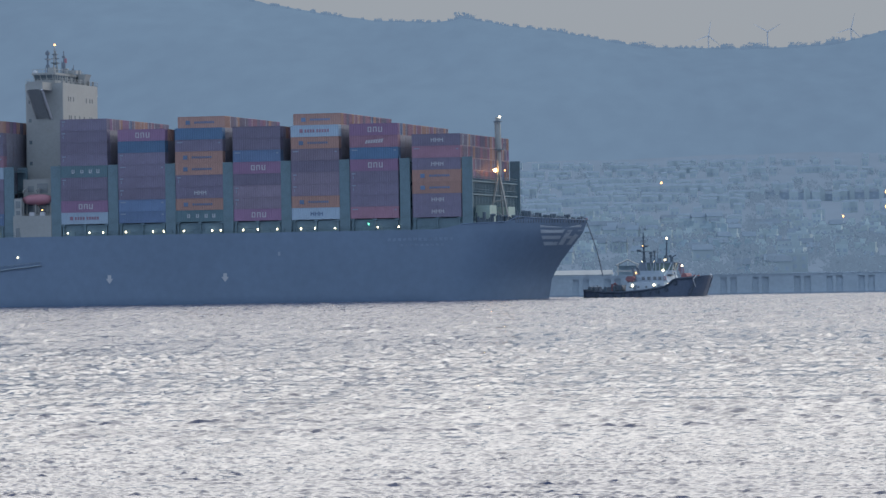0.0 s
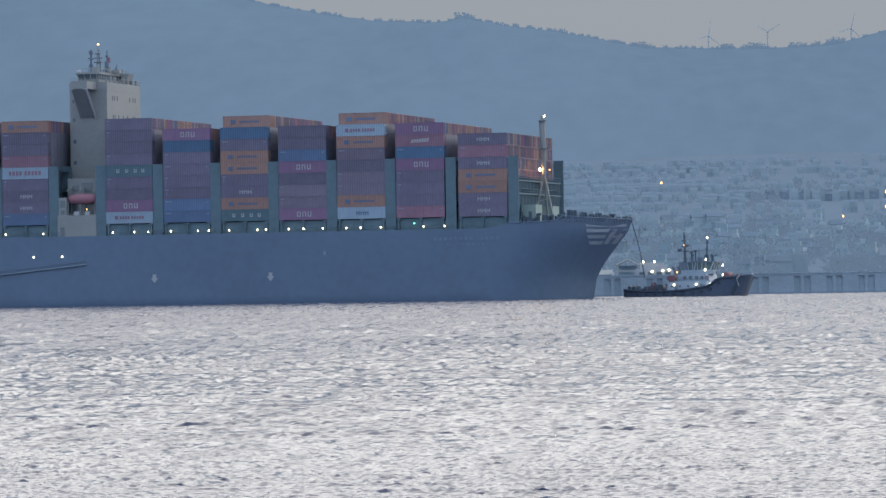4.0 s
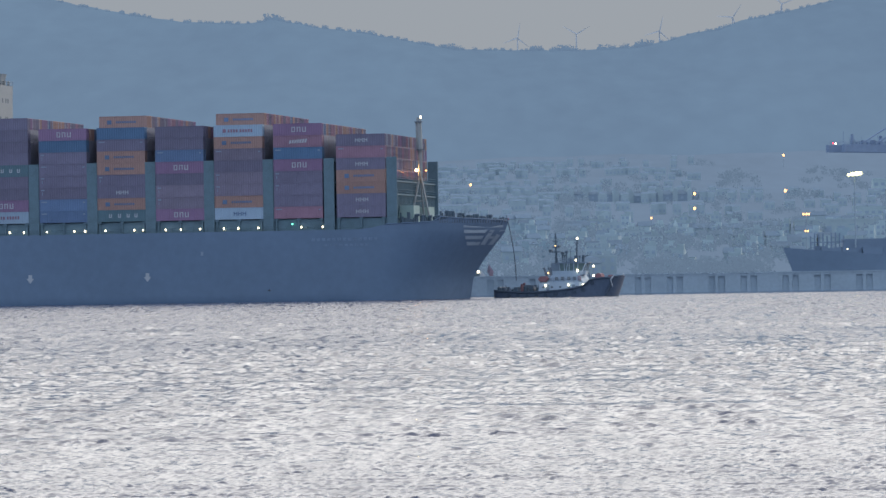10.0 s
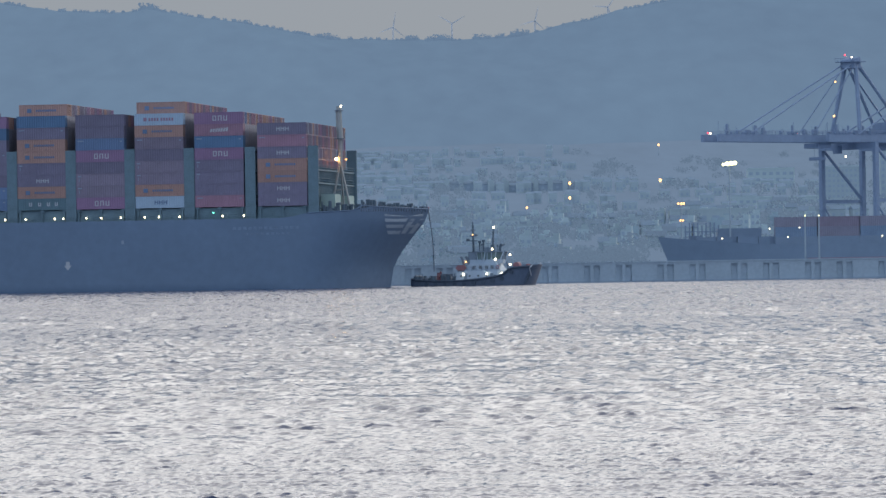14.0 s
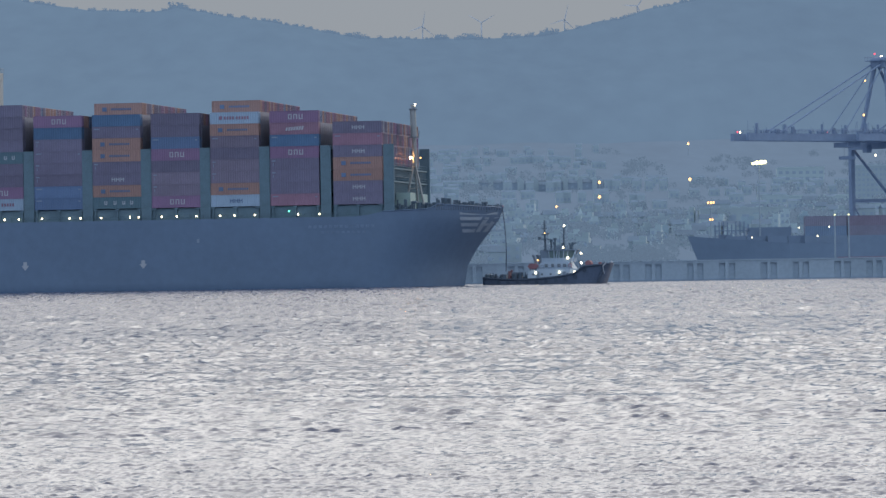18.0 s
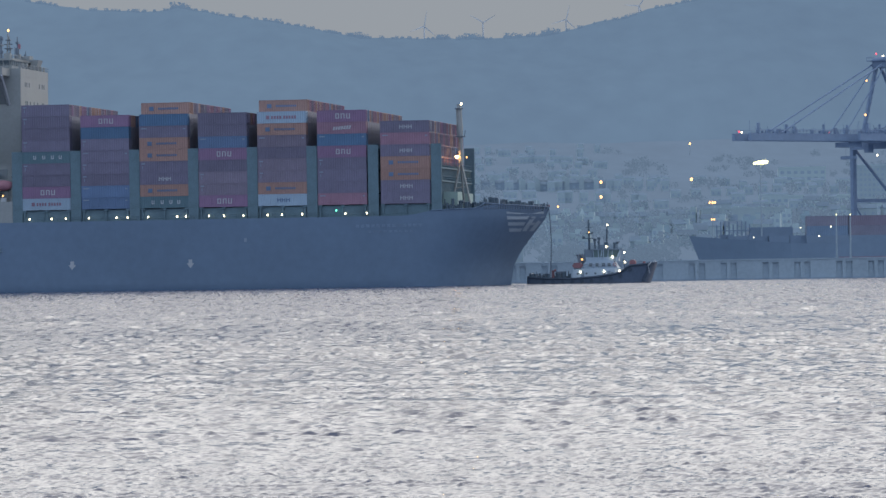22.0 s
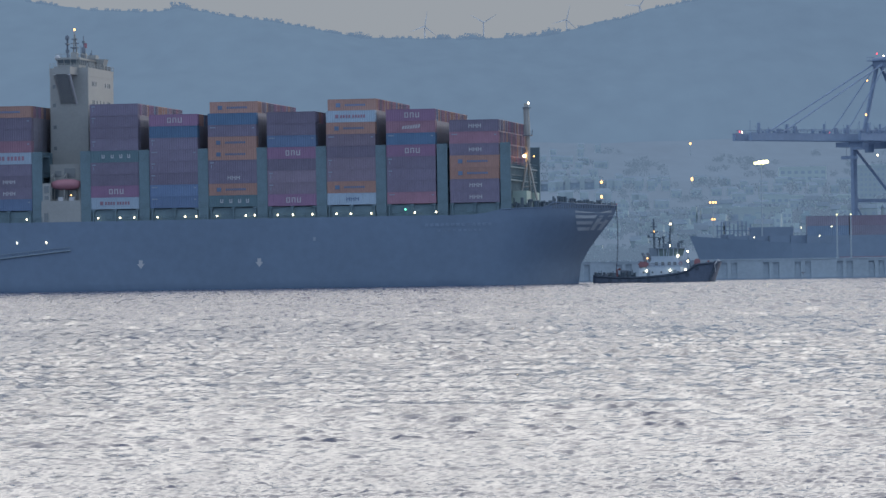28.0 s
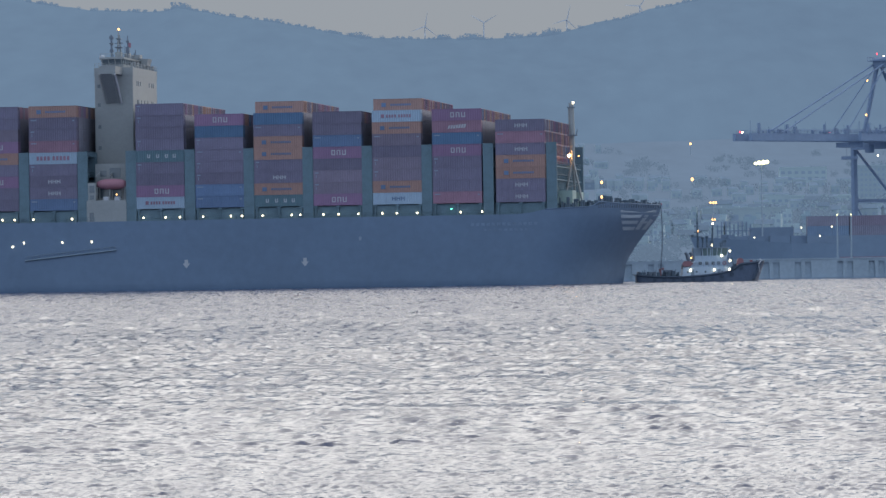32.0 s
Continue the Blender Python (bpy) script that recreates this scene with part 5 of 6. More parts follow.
    part("sheave_block", Shape().rod((apex[0] - 1.2, -2.6, apex[1] + 1.4), (apex[0] - 1.2, 2.6, apex[1] + 1.4), 0.8, 10).rod((apex[0] + 1.2, -2.2, apex[1] + 1.2), (apex[0] + 1.2, 2.2, apex[1] + 1.2), 0.6, 10), CRANEBLUE, root)
    ar = Shape()
    for k in range(6):
        ar.rod((apex[0] - 3.0 + 1.2 * k, -3.9, apex[1] + 0.8), (apex[0] - 3.0 + 1.2 * k, -3.9, apex[1] + 2.0), 0.08, 4)
    part("apex_railing", ar.rod((apex[0] - 3.0, -3.9, apex[1] + 2.0), (apex[0] + 3.0, -3.9, apex[1] + 2.0), 0.08, 4), CRANEBLUE, root)
    part("machinery_house", Shape().box((-19, 0, zb + 3.2), (10, 6, 3.6), 0.2), CRANEBLUE, root)
    part("operator_cab", Shape().box((4, -1, zb - 3.2), (2.4, 2.4, 2.6), 0.3), CRANEBLUE, root)
    part("stair_tower", Shape().box((-g - 1.5, s / 2 - 2, 2), (1.6, 2.4, 40)), CRANEBLUE, root)
    for i in range(9):
        part("name_bar", Shape().box((-13 + i * 0.95, -4.3, zb + 1.1), (0.6, 0.08, 0.9)), PALE, root)
        part("name_bar", Shape().box((30 + i * 0.8, -4.25, zb + 0.8), (0.5, 0.08, 0.8)), PALE, root)
    for p, m, r in (((60.8, 0, zb + 2.8), LAMP, 0.24), ((60, -2, zb + 3.0), LAMP_RED, 0.26), ((19, -4, zb + 3.2), LAMP_RED, 0.26), ((apex[0] + 0.5, -2, apex[1] + 3), LAMP_RED, 0.28),
                    ((apex[0] - 2.6, -2, apex[1] + 2.2), LAMP, 0.36), ((0.5, -5, zb + 20), LAMP_WARM, 0.3), ((1.2, -5, zb + 9), LAMP_WARM, 0.3), ((-12, -s / 2 - 1, zb - 3.6), LAMP, 0.26), ((-9, -s / 2 - 1, 14.5), LAMP_WARM, 0.3), ((-17, -s / 2 - 1, 8.5), LAMP_WARM, 0.3)):
        if lit or p[2] > zb + 5:
            part("crane_lamp", Shape().ball(p, r, 8, 1.2), m, root)
    return root


def moored_ship():
    root = thing("moored_ship", "slate blue cargo ship moored behind the breakwater with boxes on deck", "ship", pose(76, 1335, 0))
    s = Shape()
    # stations from the bow aft: keel x, deck x, half breadth at the keel and deck, deck height
    rows = [(2.5, -3.0, 0.1, 0.3, 13.0), (5.5, 2.5, 2.4, 4.5, 12.4), (10, 8, 5.0, 7.8, 11.9), (17, 15.5, 8.6, 10.6, 11.3), (27, 26, 11.6, 12.6, 10.4), (42, 42, 13, 13, 10.2), (90, 90, 13, 13, 9.9), (150, 150, 13, 13, 9.8)]
    v = []
    for xk, xd, hk, hd, z in rows:
        v += [(xk, -hk, -1), (xd, -hd, z), (xd, hd, z), (xk, hk, -1)]
    f = [[0, 3, 2, 1], [28, 29, 30, 31]]
    for i in range(7):
        f += [[4 * i + k, 4 * i + 4 + k, 4 * i + 5 + k, 4 * i + 1 + k] for k in range(3)]
    s.add(v, f)
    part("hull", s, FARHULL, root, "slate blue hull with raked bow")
    part("bow_gear", Shape().box((8, 0, 11.8), (4, 6, 1.4), 0.3).box((14, 0, 11.2), (3, 8, 1.6), 0.3), FARHULL, root)
    for x in (11, 17, 23, 29):
        part("hatch_cover", Shape().box((x, 0, 10.0), (5.9, 11 if x < 20 else 18, 2.6), 0.1), FARHULL, root)
    part("deck_house", Shape().box((21, 1, 12.6), (13, 9, 2.6), 0.2), FARHULL, root)
    rnd = random.Random(3)
    for x in (37 + 12.45 * k for k in range(9)):
        part("hatch_coaming", Shape().box((x, 0, 10.0), (12.4, 23, 2.4)), FARHULL, root)
    for x, y, z in ((15.3, -10.9, 12.2), (29, -13.1, 14.8), (34.3, -13.2, 12.3), (37.8, -13.2, 15.0), (43.5, -13.2, 12.3), (62, -13.2, 12.2), (84, -13.2, 12.2), (108, -13.2, 12.2)):
        lp = part("lamp_post", Shape().rod((x, y, 10.0), (x, y, z), 0.07, 5), FARHULL, root)
        part("rail_lamp", Shape().ball((x, y, z), 0.15, 8, 1.3), LAMP, lp)
    for i in range(9):
        part("deck_post", Shape().box((5.0 + i * 1.22, -3.0, 11.6), (0.4, 0.5, 5.4 if i % 4 else 4.6)), FARHULL, root)
    part("post_walkway", Shape().box((9.9, -3.0, 14.2), (10.4, 1.0, 0.3)), FARHULL, root)
    part("draught_stripe", Shape().box((60, -13.06, 5.6), (40, 0.06, 0.5)), BOX["red"], root)
    # boxes on its deck
    meshes = {c: container_mesh(c) for c in ("hazed", "slate", "brown")}
    for i, x in enumerate(37 + 12.45 * k for k in range(9)):
        for k in range(2):
            for r in (-10, -7.4):
                c = rnd.choice(("brown", "hazed", "hazed", "slate")) if k else rnd.choice(("slate", "slate", "hazed"))
                thing("shipping_container", WORDS[c] + " corrugated steel shipping container on the moored ship", "container", (76 + x, 1335 + r, 12.4 + 2.895 * k), group="containers on the moored ship", shape=meshes[c])


def lamp_mast(x, y, top, heads, warm=True, label="slim harbour lighting mast with glowing orange lamps"):
    z0 = land_height(x, y)
    root = thing("lighting_mast", label, "street lamp", (x, y, z0), group="harbour lighting masts")
    part("pole", Shape().rod((0, 0, -0.3), (0, 0, top - z0), 0.28, 8, 0.16), STEEL, root)
    for dx, z, r in heads:
        part("lamp_head", Shape().ball((dx, -0.5, z - z0), r * (0.72 if warm else 1.0), 8, 1.25 if warm else 0.85), LAMP_WARM if warm else LAMP_FLOOD, root)
        part("arm", Shape().rod((0, 0, z - z0), (dx, -0.3, z - z0), 0.1, 5), STEEL, root)


def masts():
    lamp_mast(94.1, 1330, 34.4, [(-1.7, 34.0, 0.55), (-0.6, 34.2, 0.75), (0.6, 34.3, 0.8), (1.6, 34.4, 0.7)], False, "tall floodlight mast with a cluster of bright lamps")
    for x, y, top, r in ((185.6, 3365, 96.9, 1.0), (146.8, 2650, 56.1, 1.1), (92.8, 2625, 54.7, 1.0), (83.7, 2370, 42.0, 0.9), (57.2, 2220, 35.1, 0.6), (-40.3, 2855, 67.2, 0.9)):
        lamp_mast(x, y, top, [(0.0, top, r)], True, "street lamp glowing warm on the hillside")
    lamp_mast(89.9, 1500, 25.5, [(-0.9, 25.2, 0.42), (0.1, 25.2, 0.45), (0.9, 25.2, 0.42), (-0.3, 19.6, 0.35), (0.5, 19.6, 0.35)])
    for x in (117.5, 142.5, 113.5):
        lamp_mast(x, 1300, 18.5, [(0.0, 18.2, 0.22)], False, "thin white harbour lamp post")


# flag red greyed and paled, haze painted into the cloth colour
FLAG = mat("hazed_red_cloth", (0.26, 0.20, 0.26), 0.9)


def moored_boat():
    """Lit white boat lying behind the breakwater, with a red flag."""
    root = thing("moored_boat", "white motor vessel with lit lamps behind the breakwater", "boat", pose(-18.7, 1268, 0))
    part("hull", Shape().side([(-9, 0), (9, 0), (11, 5.2), (-9.5, 4.6)], -2.6, 2.6), TUGWHITE, root)
    part("cabin", Shape().side([(-7, 4.6), (5.5, 4.8), (3.2, 7.4), (-7, 7.4)], -2.2, 2.2), WHITE, root)
    part("upper_cabin", Shape().side([(-5.5, 7.4), (2.2, 7.4), (0.8, 9.2), (-5.5, 9.2)], -1.8, 1.8), WHITE, root)
    for x in (-5, -2.6, -0.2, 2.2):
        part("cabin_window", Shape().box((x, -2.24, 5.6), (1.5, 0.08, 1.0)), WINDOW, root)
    for x, z in ((-2.2, 6.7), (0.8, 6.9), (2.6, 7.1), (-4.7, 9.5), (-1.5, 9.5)):
        part("boat_lamp", Shape().ball((x, -2.5, z), 0.32), LAMP, root)
    staff = part("flag_staff", Shape().rod((5.7, -2.4, 4.6), (5.5, -2.4, 9.6), 0.08), DARK, root)
    fl = Shape()
    rows = []
    for i in range(7):
        u = i / 6
        rows.append((5.5 - 0.2 * u + 1.6 * u, -2.4 + 0.25 * math.sin(5 * u), 9.3 - 2.2 * u))
    fl.add([(x, y, z) for x, y, z in rows] + [(x - 0.4, y + 0.1, z - 2.4) for x, y, z in rows], [[i, i + 1, 8 + i, 7 + i] for i in range(6)])
    part("flag", fl, FLAG, staff, "hanging red flag")


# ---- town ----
# Town colours are blued and low in contrast, with the distance haze painted in.
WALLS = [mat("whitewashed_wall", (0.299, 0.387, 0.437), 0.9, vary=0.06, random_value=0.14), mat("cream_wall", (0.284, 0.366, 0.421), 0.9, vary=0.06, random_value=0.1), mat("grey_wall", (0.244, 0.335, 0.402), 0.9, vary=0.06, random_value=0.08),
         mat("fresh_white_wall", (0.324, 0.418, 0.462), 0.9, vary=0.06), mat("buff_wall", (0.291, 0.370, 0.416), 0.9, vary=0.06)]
ROOF = mat("hazed_tile_roof", (0.148, 0.205, 0.268), 0.9, vary=0.1, random_value=0.14)
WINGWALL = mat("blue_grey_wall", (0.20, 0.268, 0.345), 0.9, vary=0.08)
PANE = mat("hazed_pane", (0.236, 0.313, 0.402), 0.4, vary=0.1)
# Leaves emit a weak blue in place of the haze over the slope.
LEAF = mat("hazed_foliage", (0.028, 0.042, 0.048), 0.9, spec=0.0, vary=0.25, scale=0.3)
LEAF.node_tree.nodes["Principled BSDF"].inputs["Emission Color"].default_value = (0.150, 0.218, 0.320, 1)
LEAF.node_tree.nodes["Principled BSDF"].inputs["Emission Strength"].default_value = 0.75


def house_model(w, d, h, wall, gable, storeys):
    root = thing("house", "pale rendered hillside house with small dark windows", "house", group="houses of the town")
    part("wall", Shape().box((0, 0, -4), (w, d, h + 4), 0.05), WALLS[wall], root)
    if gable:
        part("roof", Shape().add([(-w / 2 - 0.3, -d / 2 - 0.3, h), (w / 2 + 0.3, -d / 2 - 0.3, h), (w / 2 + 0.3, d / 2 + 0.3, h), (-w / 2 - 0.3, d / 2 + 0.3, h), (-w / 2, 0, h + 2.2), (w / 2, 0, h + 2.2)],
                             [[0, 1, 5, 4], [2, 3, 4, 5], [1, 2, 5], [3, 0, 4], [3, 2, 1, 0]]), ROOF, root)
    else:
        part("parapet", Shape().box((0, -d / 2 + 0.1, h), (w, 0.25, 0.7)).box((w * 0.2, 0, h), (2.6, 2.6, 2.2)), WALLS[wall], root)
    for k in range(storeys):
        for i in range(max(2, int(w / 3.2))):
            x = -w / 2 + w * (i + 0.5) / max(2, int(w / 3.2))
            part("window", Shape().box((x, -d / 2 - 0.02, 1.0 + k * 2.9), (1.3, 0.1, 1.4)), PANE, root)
    return root


def town():
    models = [house_model(5, 6, 4.2, 0, False, 1), house_model(6, 6, 4.0, 0, True, 1), house_model(4.5, 6, 5.6, 0, False, 2), house_model(8, 7, 4.2, 1, True, 1),
              house_model(6, 6, 3.0, 2, True, 1), house_model(10, 8, 6.0, 1, False, 2), house_model(4.5, 6, 4.4, 2, False, 1)]
    rnd = random.Random(21)
    spots = []
    # terraces climbing the slope
    for j in range(22):
        d = 1850 + j * 72
        left, right = -0.052 * d, (0.03 if j > 13 else 0.088) * d
        x = left + rnd.uniform(0, 10)
        while x < right:
            run = rnd.randint(3, 8)
            k = rnd.choice((0, 0, 1, 2, 2, 3, 6))
            w = (5, 6, 4.5, 8, 6, 10, 4.5)[k]
            for _ in range(run):
                if x < 0.004 * d or rnd.random() < 0.5:
                    spots.append((k, x, d + rnd.uniform(-3, 3)))
                x += w + rnd.choice((-0.4, -0.3, -0.2, 3.0))
            x += rnd.choice((4, 8, 14, 26))
    # loose houses below the terraces and behind the port
    for _ in range(125):
        d = rnd.uniform(1600, 2300)
        spots.append((rnd.randrange(7), rnd.uniform(-0.045, 0.085) * d, d))
    used = []
    kept = []
    for k, x, y in spots:
        if any(abs(x - a) < 7 and abs(y - b) < 9 for a, b in used[-60:]) and rnd.random() < 0.4:
            continue
        used.append((x, y))
        kept.append((y, k, x))
    kept.sort()
    for y, k, x in kept[:290]:
        copy_thing(models[k], pose(x, y, land_height(x, y) + 0.3, 0, 0, rnd.uniform(-14, 14)))
    rest, tops, panes = Shape(), Shape(), Shape()
    for y, k, x in kept[290:]:
        w, h = (5, 6, 4.5, 8, 6, 10, 4.5)[k], (4.2, 4.0, 5.6, 4.2, 3, 6, 4.4)[k]
        z = land_height(x, y)
        rest.box((x, y, z - 3), (w, 6, h + 3))
        for q in range(2 if w < 7 else 3):
            panes.box((x - w / 2 + w * (q + 0.5) / (2 if w < 7 else 3), y - 3.02, z + 1.0), (1.1, 0.1, 1.5))
        tops.add([(x - w / 2, y - 3, z + h), (x + w / 2, y - 3, z + h), (x + w / 2, y + 3, z + h), (x - w / 2, y + 3, z + h), (x - w / 2, y, z + h + 1.2), (x + w / 2, y, z + h + 1.2)], [[0, 1, 5, 4], [2, 3, 4, 5], [1, 2, 5], [3, 0, 4]])
    if rest.v:
        thing("far_houses", "rows of pale hazy houses high on the slope", "houses", kind="stuff", shape=rest, material=WALLS[1])
        thing("far_roofs", "haze-tinted tile roofs high on the slope", "roofs", kind="stuff", shape=tops, material=ROOF)
        thing("far_windows", "small dark windows of the hillside rows", "windows", kind="stuff", shape=panes, material=PANE)
    for m in models:
        for o in (*m.children_recursive, m):
            bpy.data.objects.remove(o)
    # larger blocks behind the cranes
    def block(label, x, y, w, h, d, wall, floors, cols):
        z = land_height(x, y)
        root = thing("apartment_block", label, "building", (x, y, z))
        part("wall", Shape().box((0, 0, -3), (w, d, h + 3), 0.1), WALLS[wall], root)
        part("parapet", Shape().box((0, -d / 2, h), (w + 0.4, 0.4, 0.8)), WALLS[wall], root)
        for k in range(floors):
            for i in range(cols):
                part("window", Shape().box((-w / 2 + w * (i + 0.5) / cols, -d / 2 - 0.03, 1.2 + (h - 1) * k / floors), (w / cols * 0.55, 0.12, (h - 1) / floors * 0.5)), PANE, root)
    block("long white institutional building with a band of windows", 222.7, 2790, 29, 8.6, 12, 3, 2, 7)
    block("grey hazy apartment block behind the cranes", 240, 2500, 24, 18, 14, 1, 6, 10)
    block("pale apartment block behind the cranes", 276, 2540, 24, 30, 14, 1, 8, 8)
    block("low cream harbour warehouse", 140.7, 2135, 37, 6.6, 18, 4, 1, 6)
    block("long low arcaded white building", 199.7, 2465, 49, 4.0, 10, 3, 1, 14)
    # two stepped rows of narrow white gable ends on the mid slope
    for n, x0, y in ((9, 22.0, 2700), (6, 48.0, 2655)):
        for i in range(n):
            x = x0 + 8.6 * i
            root = thing("terrace_house", "narrow white gable-ended house in a stepped hillside row", "house", (x, y, land_height(x, y)), group="stepped hillside terrace")
            part("wall", Shape().side([(-1.5, -3), (1.5, -3), (1.5, 6.2), (0, 7.8), (-1.5, 6.2)], -4, 4), WALLS[1], root)
            part("wing", Shape().box((4.2, 0.2, -3), (5.9, 7.4, 7.0)), WINGWALL, root)
            part("roof", Shape().add([(1.4, -3.7, 4), (7.0, -3.7, 4), (7.0, 4.0, 4), (1.4, 4.0, 4), (1.4, 0.2, 5.6), (7.0, 0.2, 5.6)], [[0, 1, 5, 4], [2, 3, 4, 5], [1, 2, 5], [3, 0, 4]]), ROOF, root)
            part("window", Shape().box((4.2, -3.55, 1.2), (1.6, 0.1, 1.3)), PANE, root)
    # the parish church
    z = land_height(66.8, 2185)
    ch = thing("church", "small white church with a pointed bell tower", "church", (66.8, 2185, z))
    part("nave", Shape().box((0, 0, -2), (9, 6, 6)), WALLS[3], ch)
    part("bell_tower", Shape().box((1, -2, -2), (2.6, 2.6, 8), 0.1).box((1, -2, 6), (2.4, 2.4, 3.0), 0, 0.1), WALLS[3], ch)
    part("roof", Shape().add([(-4.7, -3.2, 4), (4.7, -3.2, 4), (4.7, 3.2, 4), (-4.7, 3.2, 4), (-4.5, 0, 5.6), (4.5, 0, 5.6)], [[0, 1, 5, 4], [2, 3, 4, 5], [1, 2, 5], [3, 0, 4]]), ROOF, ch)


def clump(s, c, r, rnd, n):
    """A tree crown as a loose heap of leaf clusters."""
    for _ in range(n):
        a, b = rnd.uniform(0, 6.28), rnd.uniform(-0.5, 1)
        q = r * rnd.uniform(0.3, 1)
        p = (c[0] + q * math.cos(a), c[1] + q * math.sin(a) * 0.6, c[2] + r * (0.9 + 0.7 * b))
        k = r * rnd.uniform(0.13, 0.28)
        v = [(p[0] + rnd.uniform(-k, k), p[1] + rnd.uniform(-k, k), p[2] + rnd.uniform(-k, k)) for _ in range(4)]
        s.add(v, [[0, 1, 2], [0, 2, 3], [0, 3, 1], [1, 3, 2]])


def woods():
    rnd = random.Random(8)
    s = Shape()
    for _ in range(3000):
        y = rnd.uniform(1480, 3350)
        x = rnd.uniform(-0.06, 0.11) * y
        if noise.noise((x / 38, y / 110, 9)) < (0.06 if y < 2700 else 0.16):
            continue
        z = land_height(x, y)
        r = rnd.uniform(2.0, 5.6) if y < 2300 else rnd.uniform(1.6, 4.2)
        s.rod((x, y, z - 1), (x, y, z + r), 0.3, 5, 0.15)
        clump(s, (x, y, z - r * 0.3), r, rnd, 46)
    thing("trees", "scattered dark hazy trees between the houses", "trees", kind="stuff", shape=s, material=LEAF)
    s = Shape()
    for x, r in [(-280, 7), (-272, 6), (-265, 5), (-170, 4), (-86, 6), (-78, 5), (-93, 4)] + [(2, 6), (8, 5), (24, 5), (30, 6), (37, 6), (43, 5), (74, 6), (80, 5), (100, 5), (113, 6), (119, 7), (126, 5)] + [(rnd.uniform(-520, 420), rnd.uniform(1.5, 3.5)) for _ in range(190)]:
        z = land_height(x, 4790)
        for q in range(3):
            s.ball((x + rnd.uniform(-0.5, 0.5) * r, 4785 + rnd.uniform(-2, 2), z + r * rnd.uniform(-0.3, 0.15)), r * rnd.uniform(0.4, 0.75), 8, rnd.uniform(0.7, 1.0))
        clump(s, (x, 4785, z - r * 0.5), r * 0.85, rnd, 60)
    # crest trees take the hill material, emitted haze included
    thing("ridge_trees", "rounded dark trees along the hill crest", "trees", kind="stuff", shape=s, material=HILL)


# ---- wind turbines ----
TURBINES = [(-15.6, 268.6, 10), (47.6, 271.8, -60), (136.8, 273.4, 14), (215.3, 286.8, 35), (268.3, 300.5, 70)]
BLADES = []
TURBINE = mat("hazy_turbine_paint", (0.42, 0.46, 0.52), 0.6, vary=0.05)


def turbines():
    blade = Shape()
    prof = [(0, 0.5), (2.5, 1.2), (8, 0.85), (16.5, 0.25)]
    v = []
    for r, w in prof:
        v += [(-w * 0.35, -0.16, r), (w * 0.65, 0, r), (-w * 0.35, 0.16, r)]
    blade.add(v, [[i * 3 + k, i * 3 + (k + 1) % 3, i * 3 + 3 + (k + 1) % 3, i * 3 + 3 + k] for i in range(3) for k in range(3)] + [[0, 2, 1], [9, 10, 11]])
    bm = blade.mesh("blade", TURBINE)
    for x, z, a in TURBINES:
        root = thing("wind_turbine", "three-bladed wind turbine turning on the hill crest", "wind turbine", (x, 4850, z - 28), group="wind turbines on the ridge")
        part("tower", Shape().rod((0, 0, -8), (0, 0, 28), 1.0, 10, 0.6), TURBINE, root)
        part("nacelle", Shape().box((0, 0.8, 27.4), (1.6, 4.5, 1.6), 0.3), TURBINE, root)
        rotor = part("rotor", Shape().rod((0, -2.4, 0), (0, -1.5, 0), 0.7, 10), TURBINE, root, at=(0, 0, 28.2))
        for k in range(3):
            part("blade", bm, None, rotor, at=pose(0, -1.9, 0, 0, 120 * k, 0))
        BLADES.append((rotor, a))


# ---- gulls low over the water ----
GULLS = []
FEATHER = mat("grey_brown_feathers", (0.10, 0.12, 0.15), 0.8, vary=0.15, scale=6)


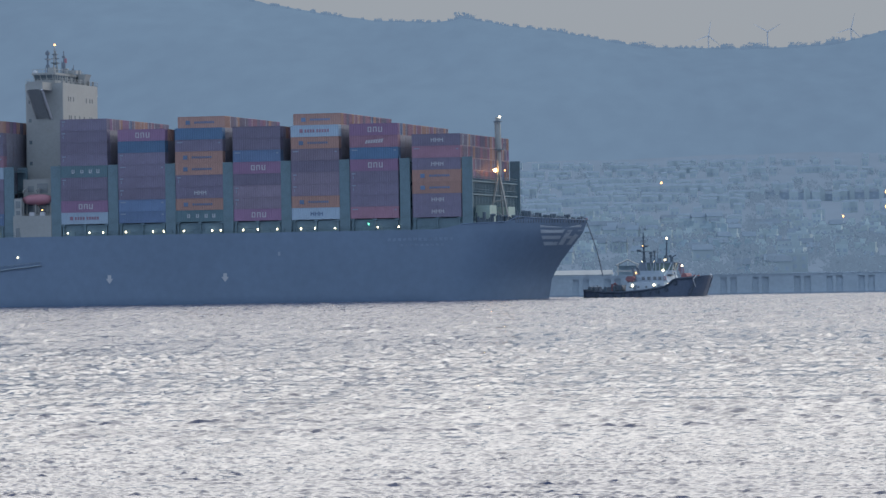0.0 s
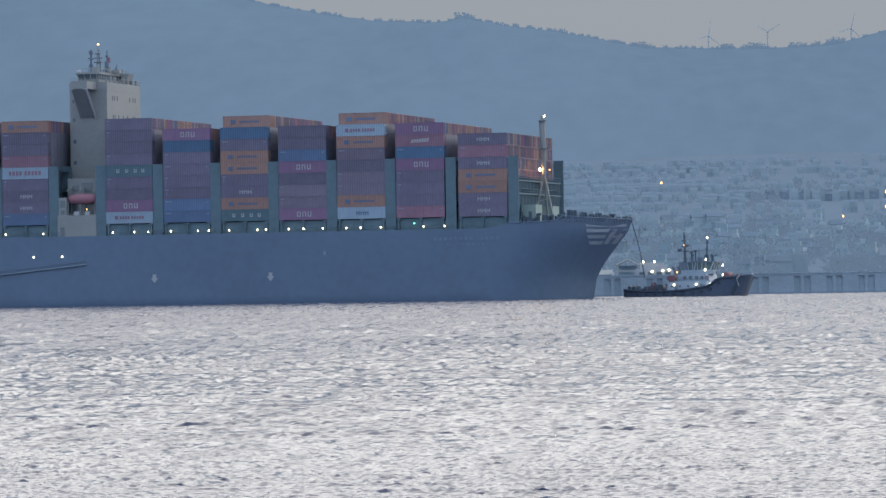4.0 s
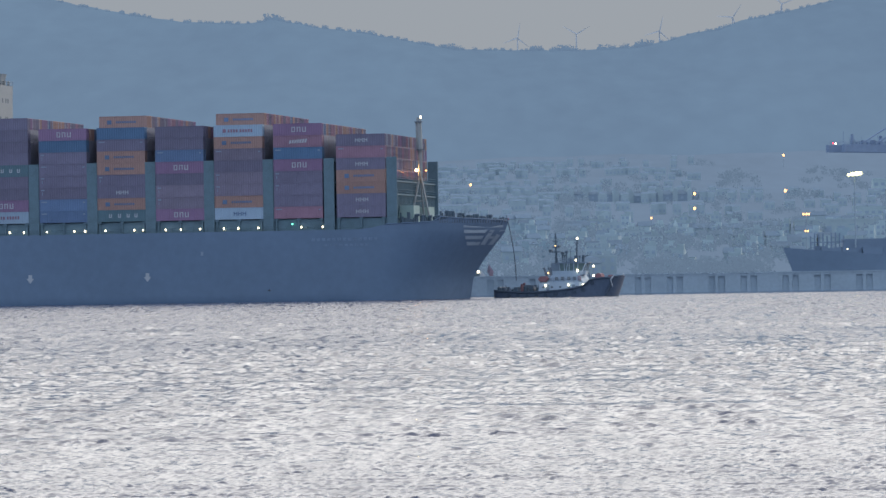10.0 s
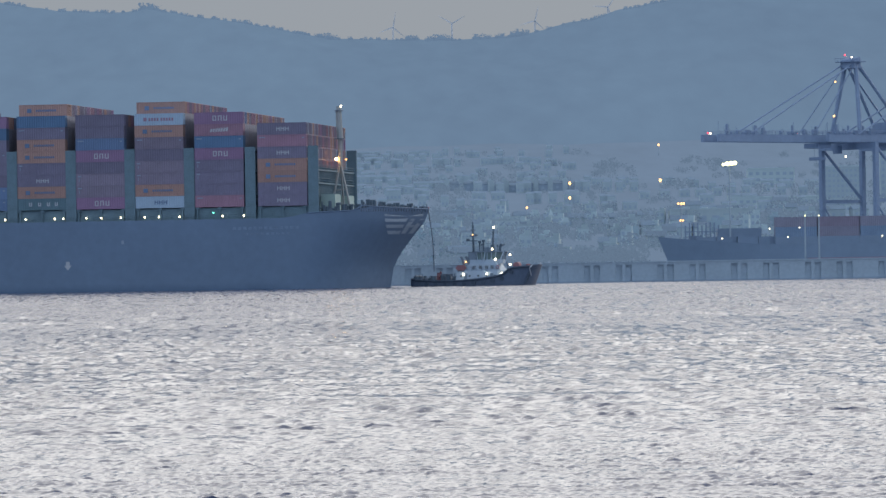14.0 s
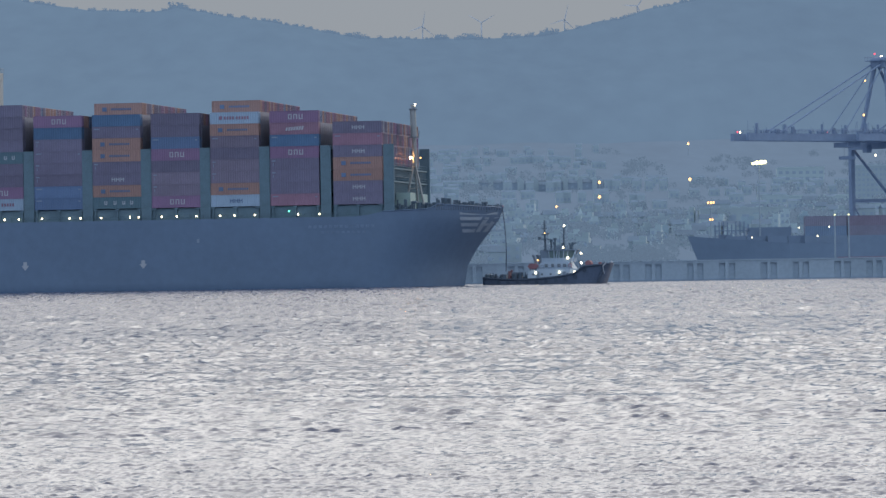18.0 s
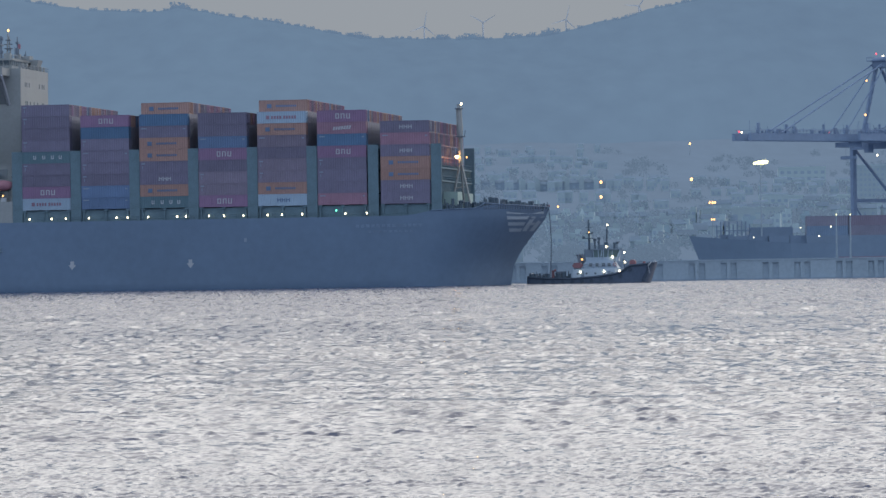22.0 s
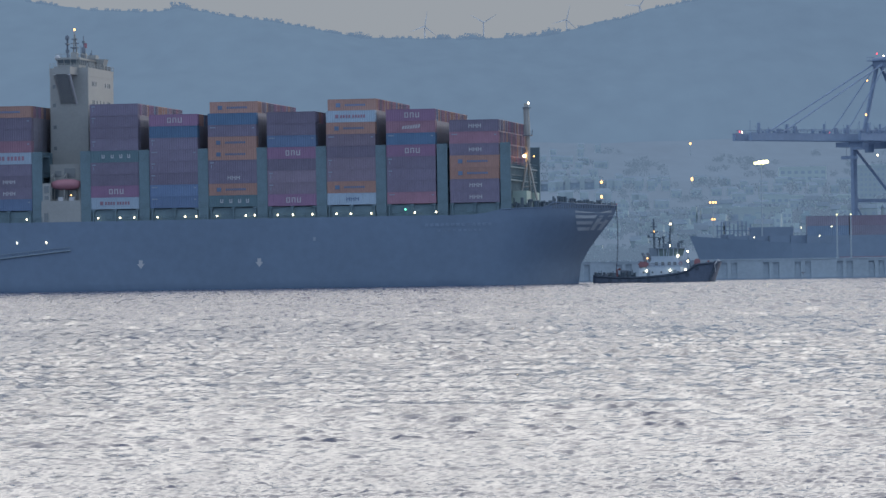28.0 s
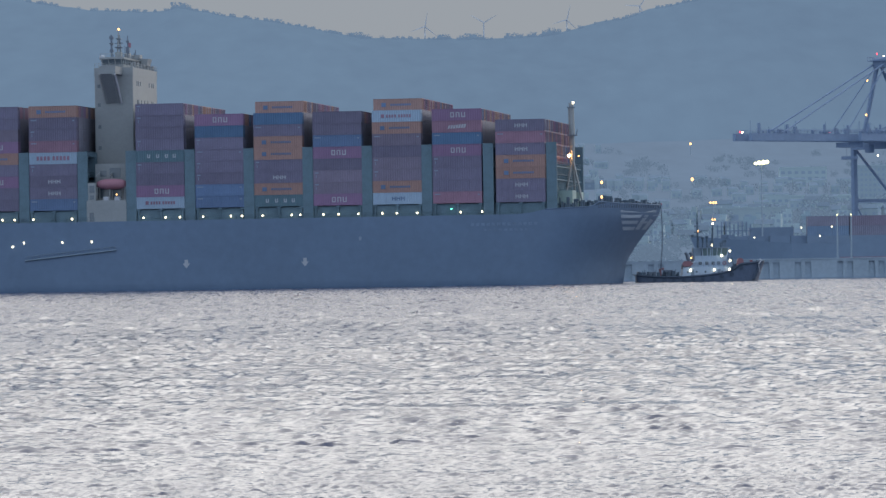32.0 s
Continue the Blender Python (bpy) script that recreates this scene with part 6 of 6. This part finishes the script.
def gull(x0, speed, y, z):
    root = thing("gull", "dark grey gull flying low over the sea", "bird", (x0, y, z), group="gulls over the sea")
    body = Shape()
    rings = [(-0.30, 0.02, 0.0), (-0.18, 0.06, 0.0), (0.0, 0.085, 0.0), (0.14, 0.07, 0.01), (0.22, 0.05, 0.03), (0.29, 0.012, 0.03)]
    body.add([(-a, r * math.cos(6.2832 * k / 8), c + r * math.sin(6.2832 * k / 8)) for a, r, c in rings for k in range(8)],
             [[j * 8 + k, j * 8 + (k + 1) % 8, j * 8 + 8 + (k + 1) % 8, j * 8 + 8 + k] for j in range(5) for k in range(8)] + [list(range(8))[::-1], list(range(40, 48))])
    part("body", body, FEATHER, root, smooth=True)
    part("tail", Shape().prism([(0.26, -0.03), (0.44, -0.08), (0.44, 0.08), (0.26, 0.03)], -0.012, 0.012), FEATHER, root)
    for sgn in (-1, 1):
        wing = part("wing", Shape().prism([(-0.14, 0.05 * sgn), (0.08, 0.05 * sgn), (0.06, 0.32 * sgn), (0.12, 0.66 * sgn), (0.08, 0.67 * sgn), (-0.08, 0.36 * sgn)], -0.012, 0.014), FEATHER, root)
        GULLS.append((wing, sgn))
    GULLS.append((root, (x0, speed, y, z)))


# ---- everything is placed here ----
water = sea()
land()
vessel = ship()
containers()
tugboat = tug()
rope = tow_line()
breakwater()
gantry_crane(pose(140, 1440, 3.6, 0, 0, 180 + 40))
gantry_crane(pose(176, 1462, 3.6, 0, 0, 180 + 40), False)
moored_ship()
masts()
moored_boat()
quay_pavilion()
town()
woods()
turbines()
gull(29.2, -6.76, 650, 2.75)
gull(221.7, -6.07, 650, 2.6)


def motions():
    walk(vessel, [(t, ship_pose(t)) for t in TIMES])
    for ob, at in ABOARD:
        walk(ob, [(t, ship_pose(t) @ at) for t in (0, 16, 32)])
    walk(tugboat, [(t, tug_pose(t)) for t in TIMES])
    rows = []
    for t in TIMES:
        top = ship_pose(t) @ Vector((31.6, -0.3, 18.9))
        foot = tug_pose(t) @ Vector((-12.1 + 0.06 * t, -0.5, 2.2))
        down = Matrix.Translation(top) @ (top - foot).to_track_quat("Z", "Y").to_matrix().to_4x4()
        rows.append((t, down))
    walk(rope, rows)
    walk(water, [(t, pose(0, -0.5 * t, 0)) for t in TIMES])
    for ob, way in GULLS:
        if isinstance(way, tuple):
            x0, speed, y, z = way
            walk(ob, [(t, pose(x0 + speed * t, y, z + 0.25 * math.sin(1.3 * t))) for t in range(0, 33, 2)])
        else:
            walk(ob, [(0.1 * k, pose(0, 0, 0, way * 38 * math.sin(2.1 * k))) for k in range(321)])
    for rotor, a in BLADES:
        # clockwise as seen from the sea, half a turn a second
        walk(rotor, [(0.4 * k, pose(0, 0, 28.2, 0, (a + 72 * k) % 360, 0)) for k in range(81)])


motions()
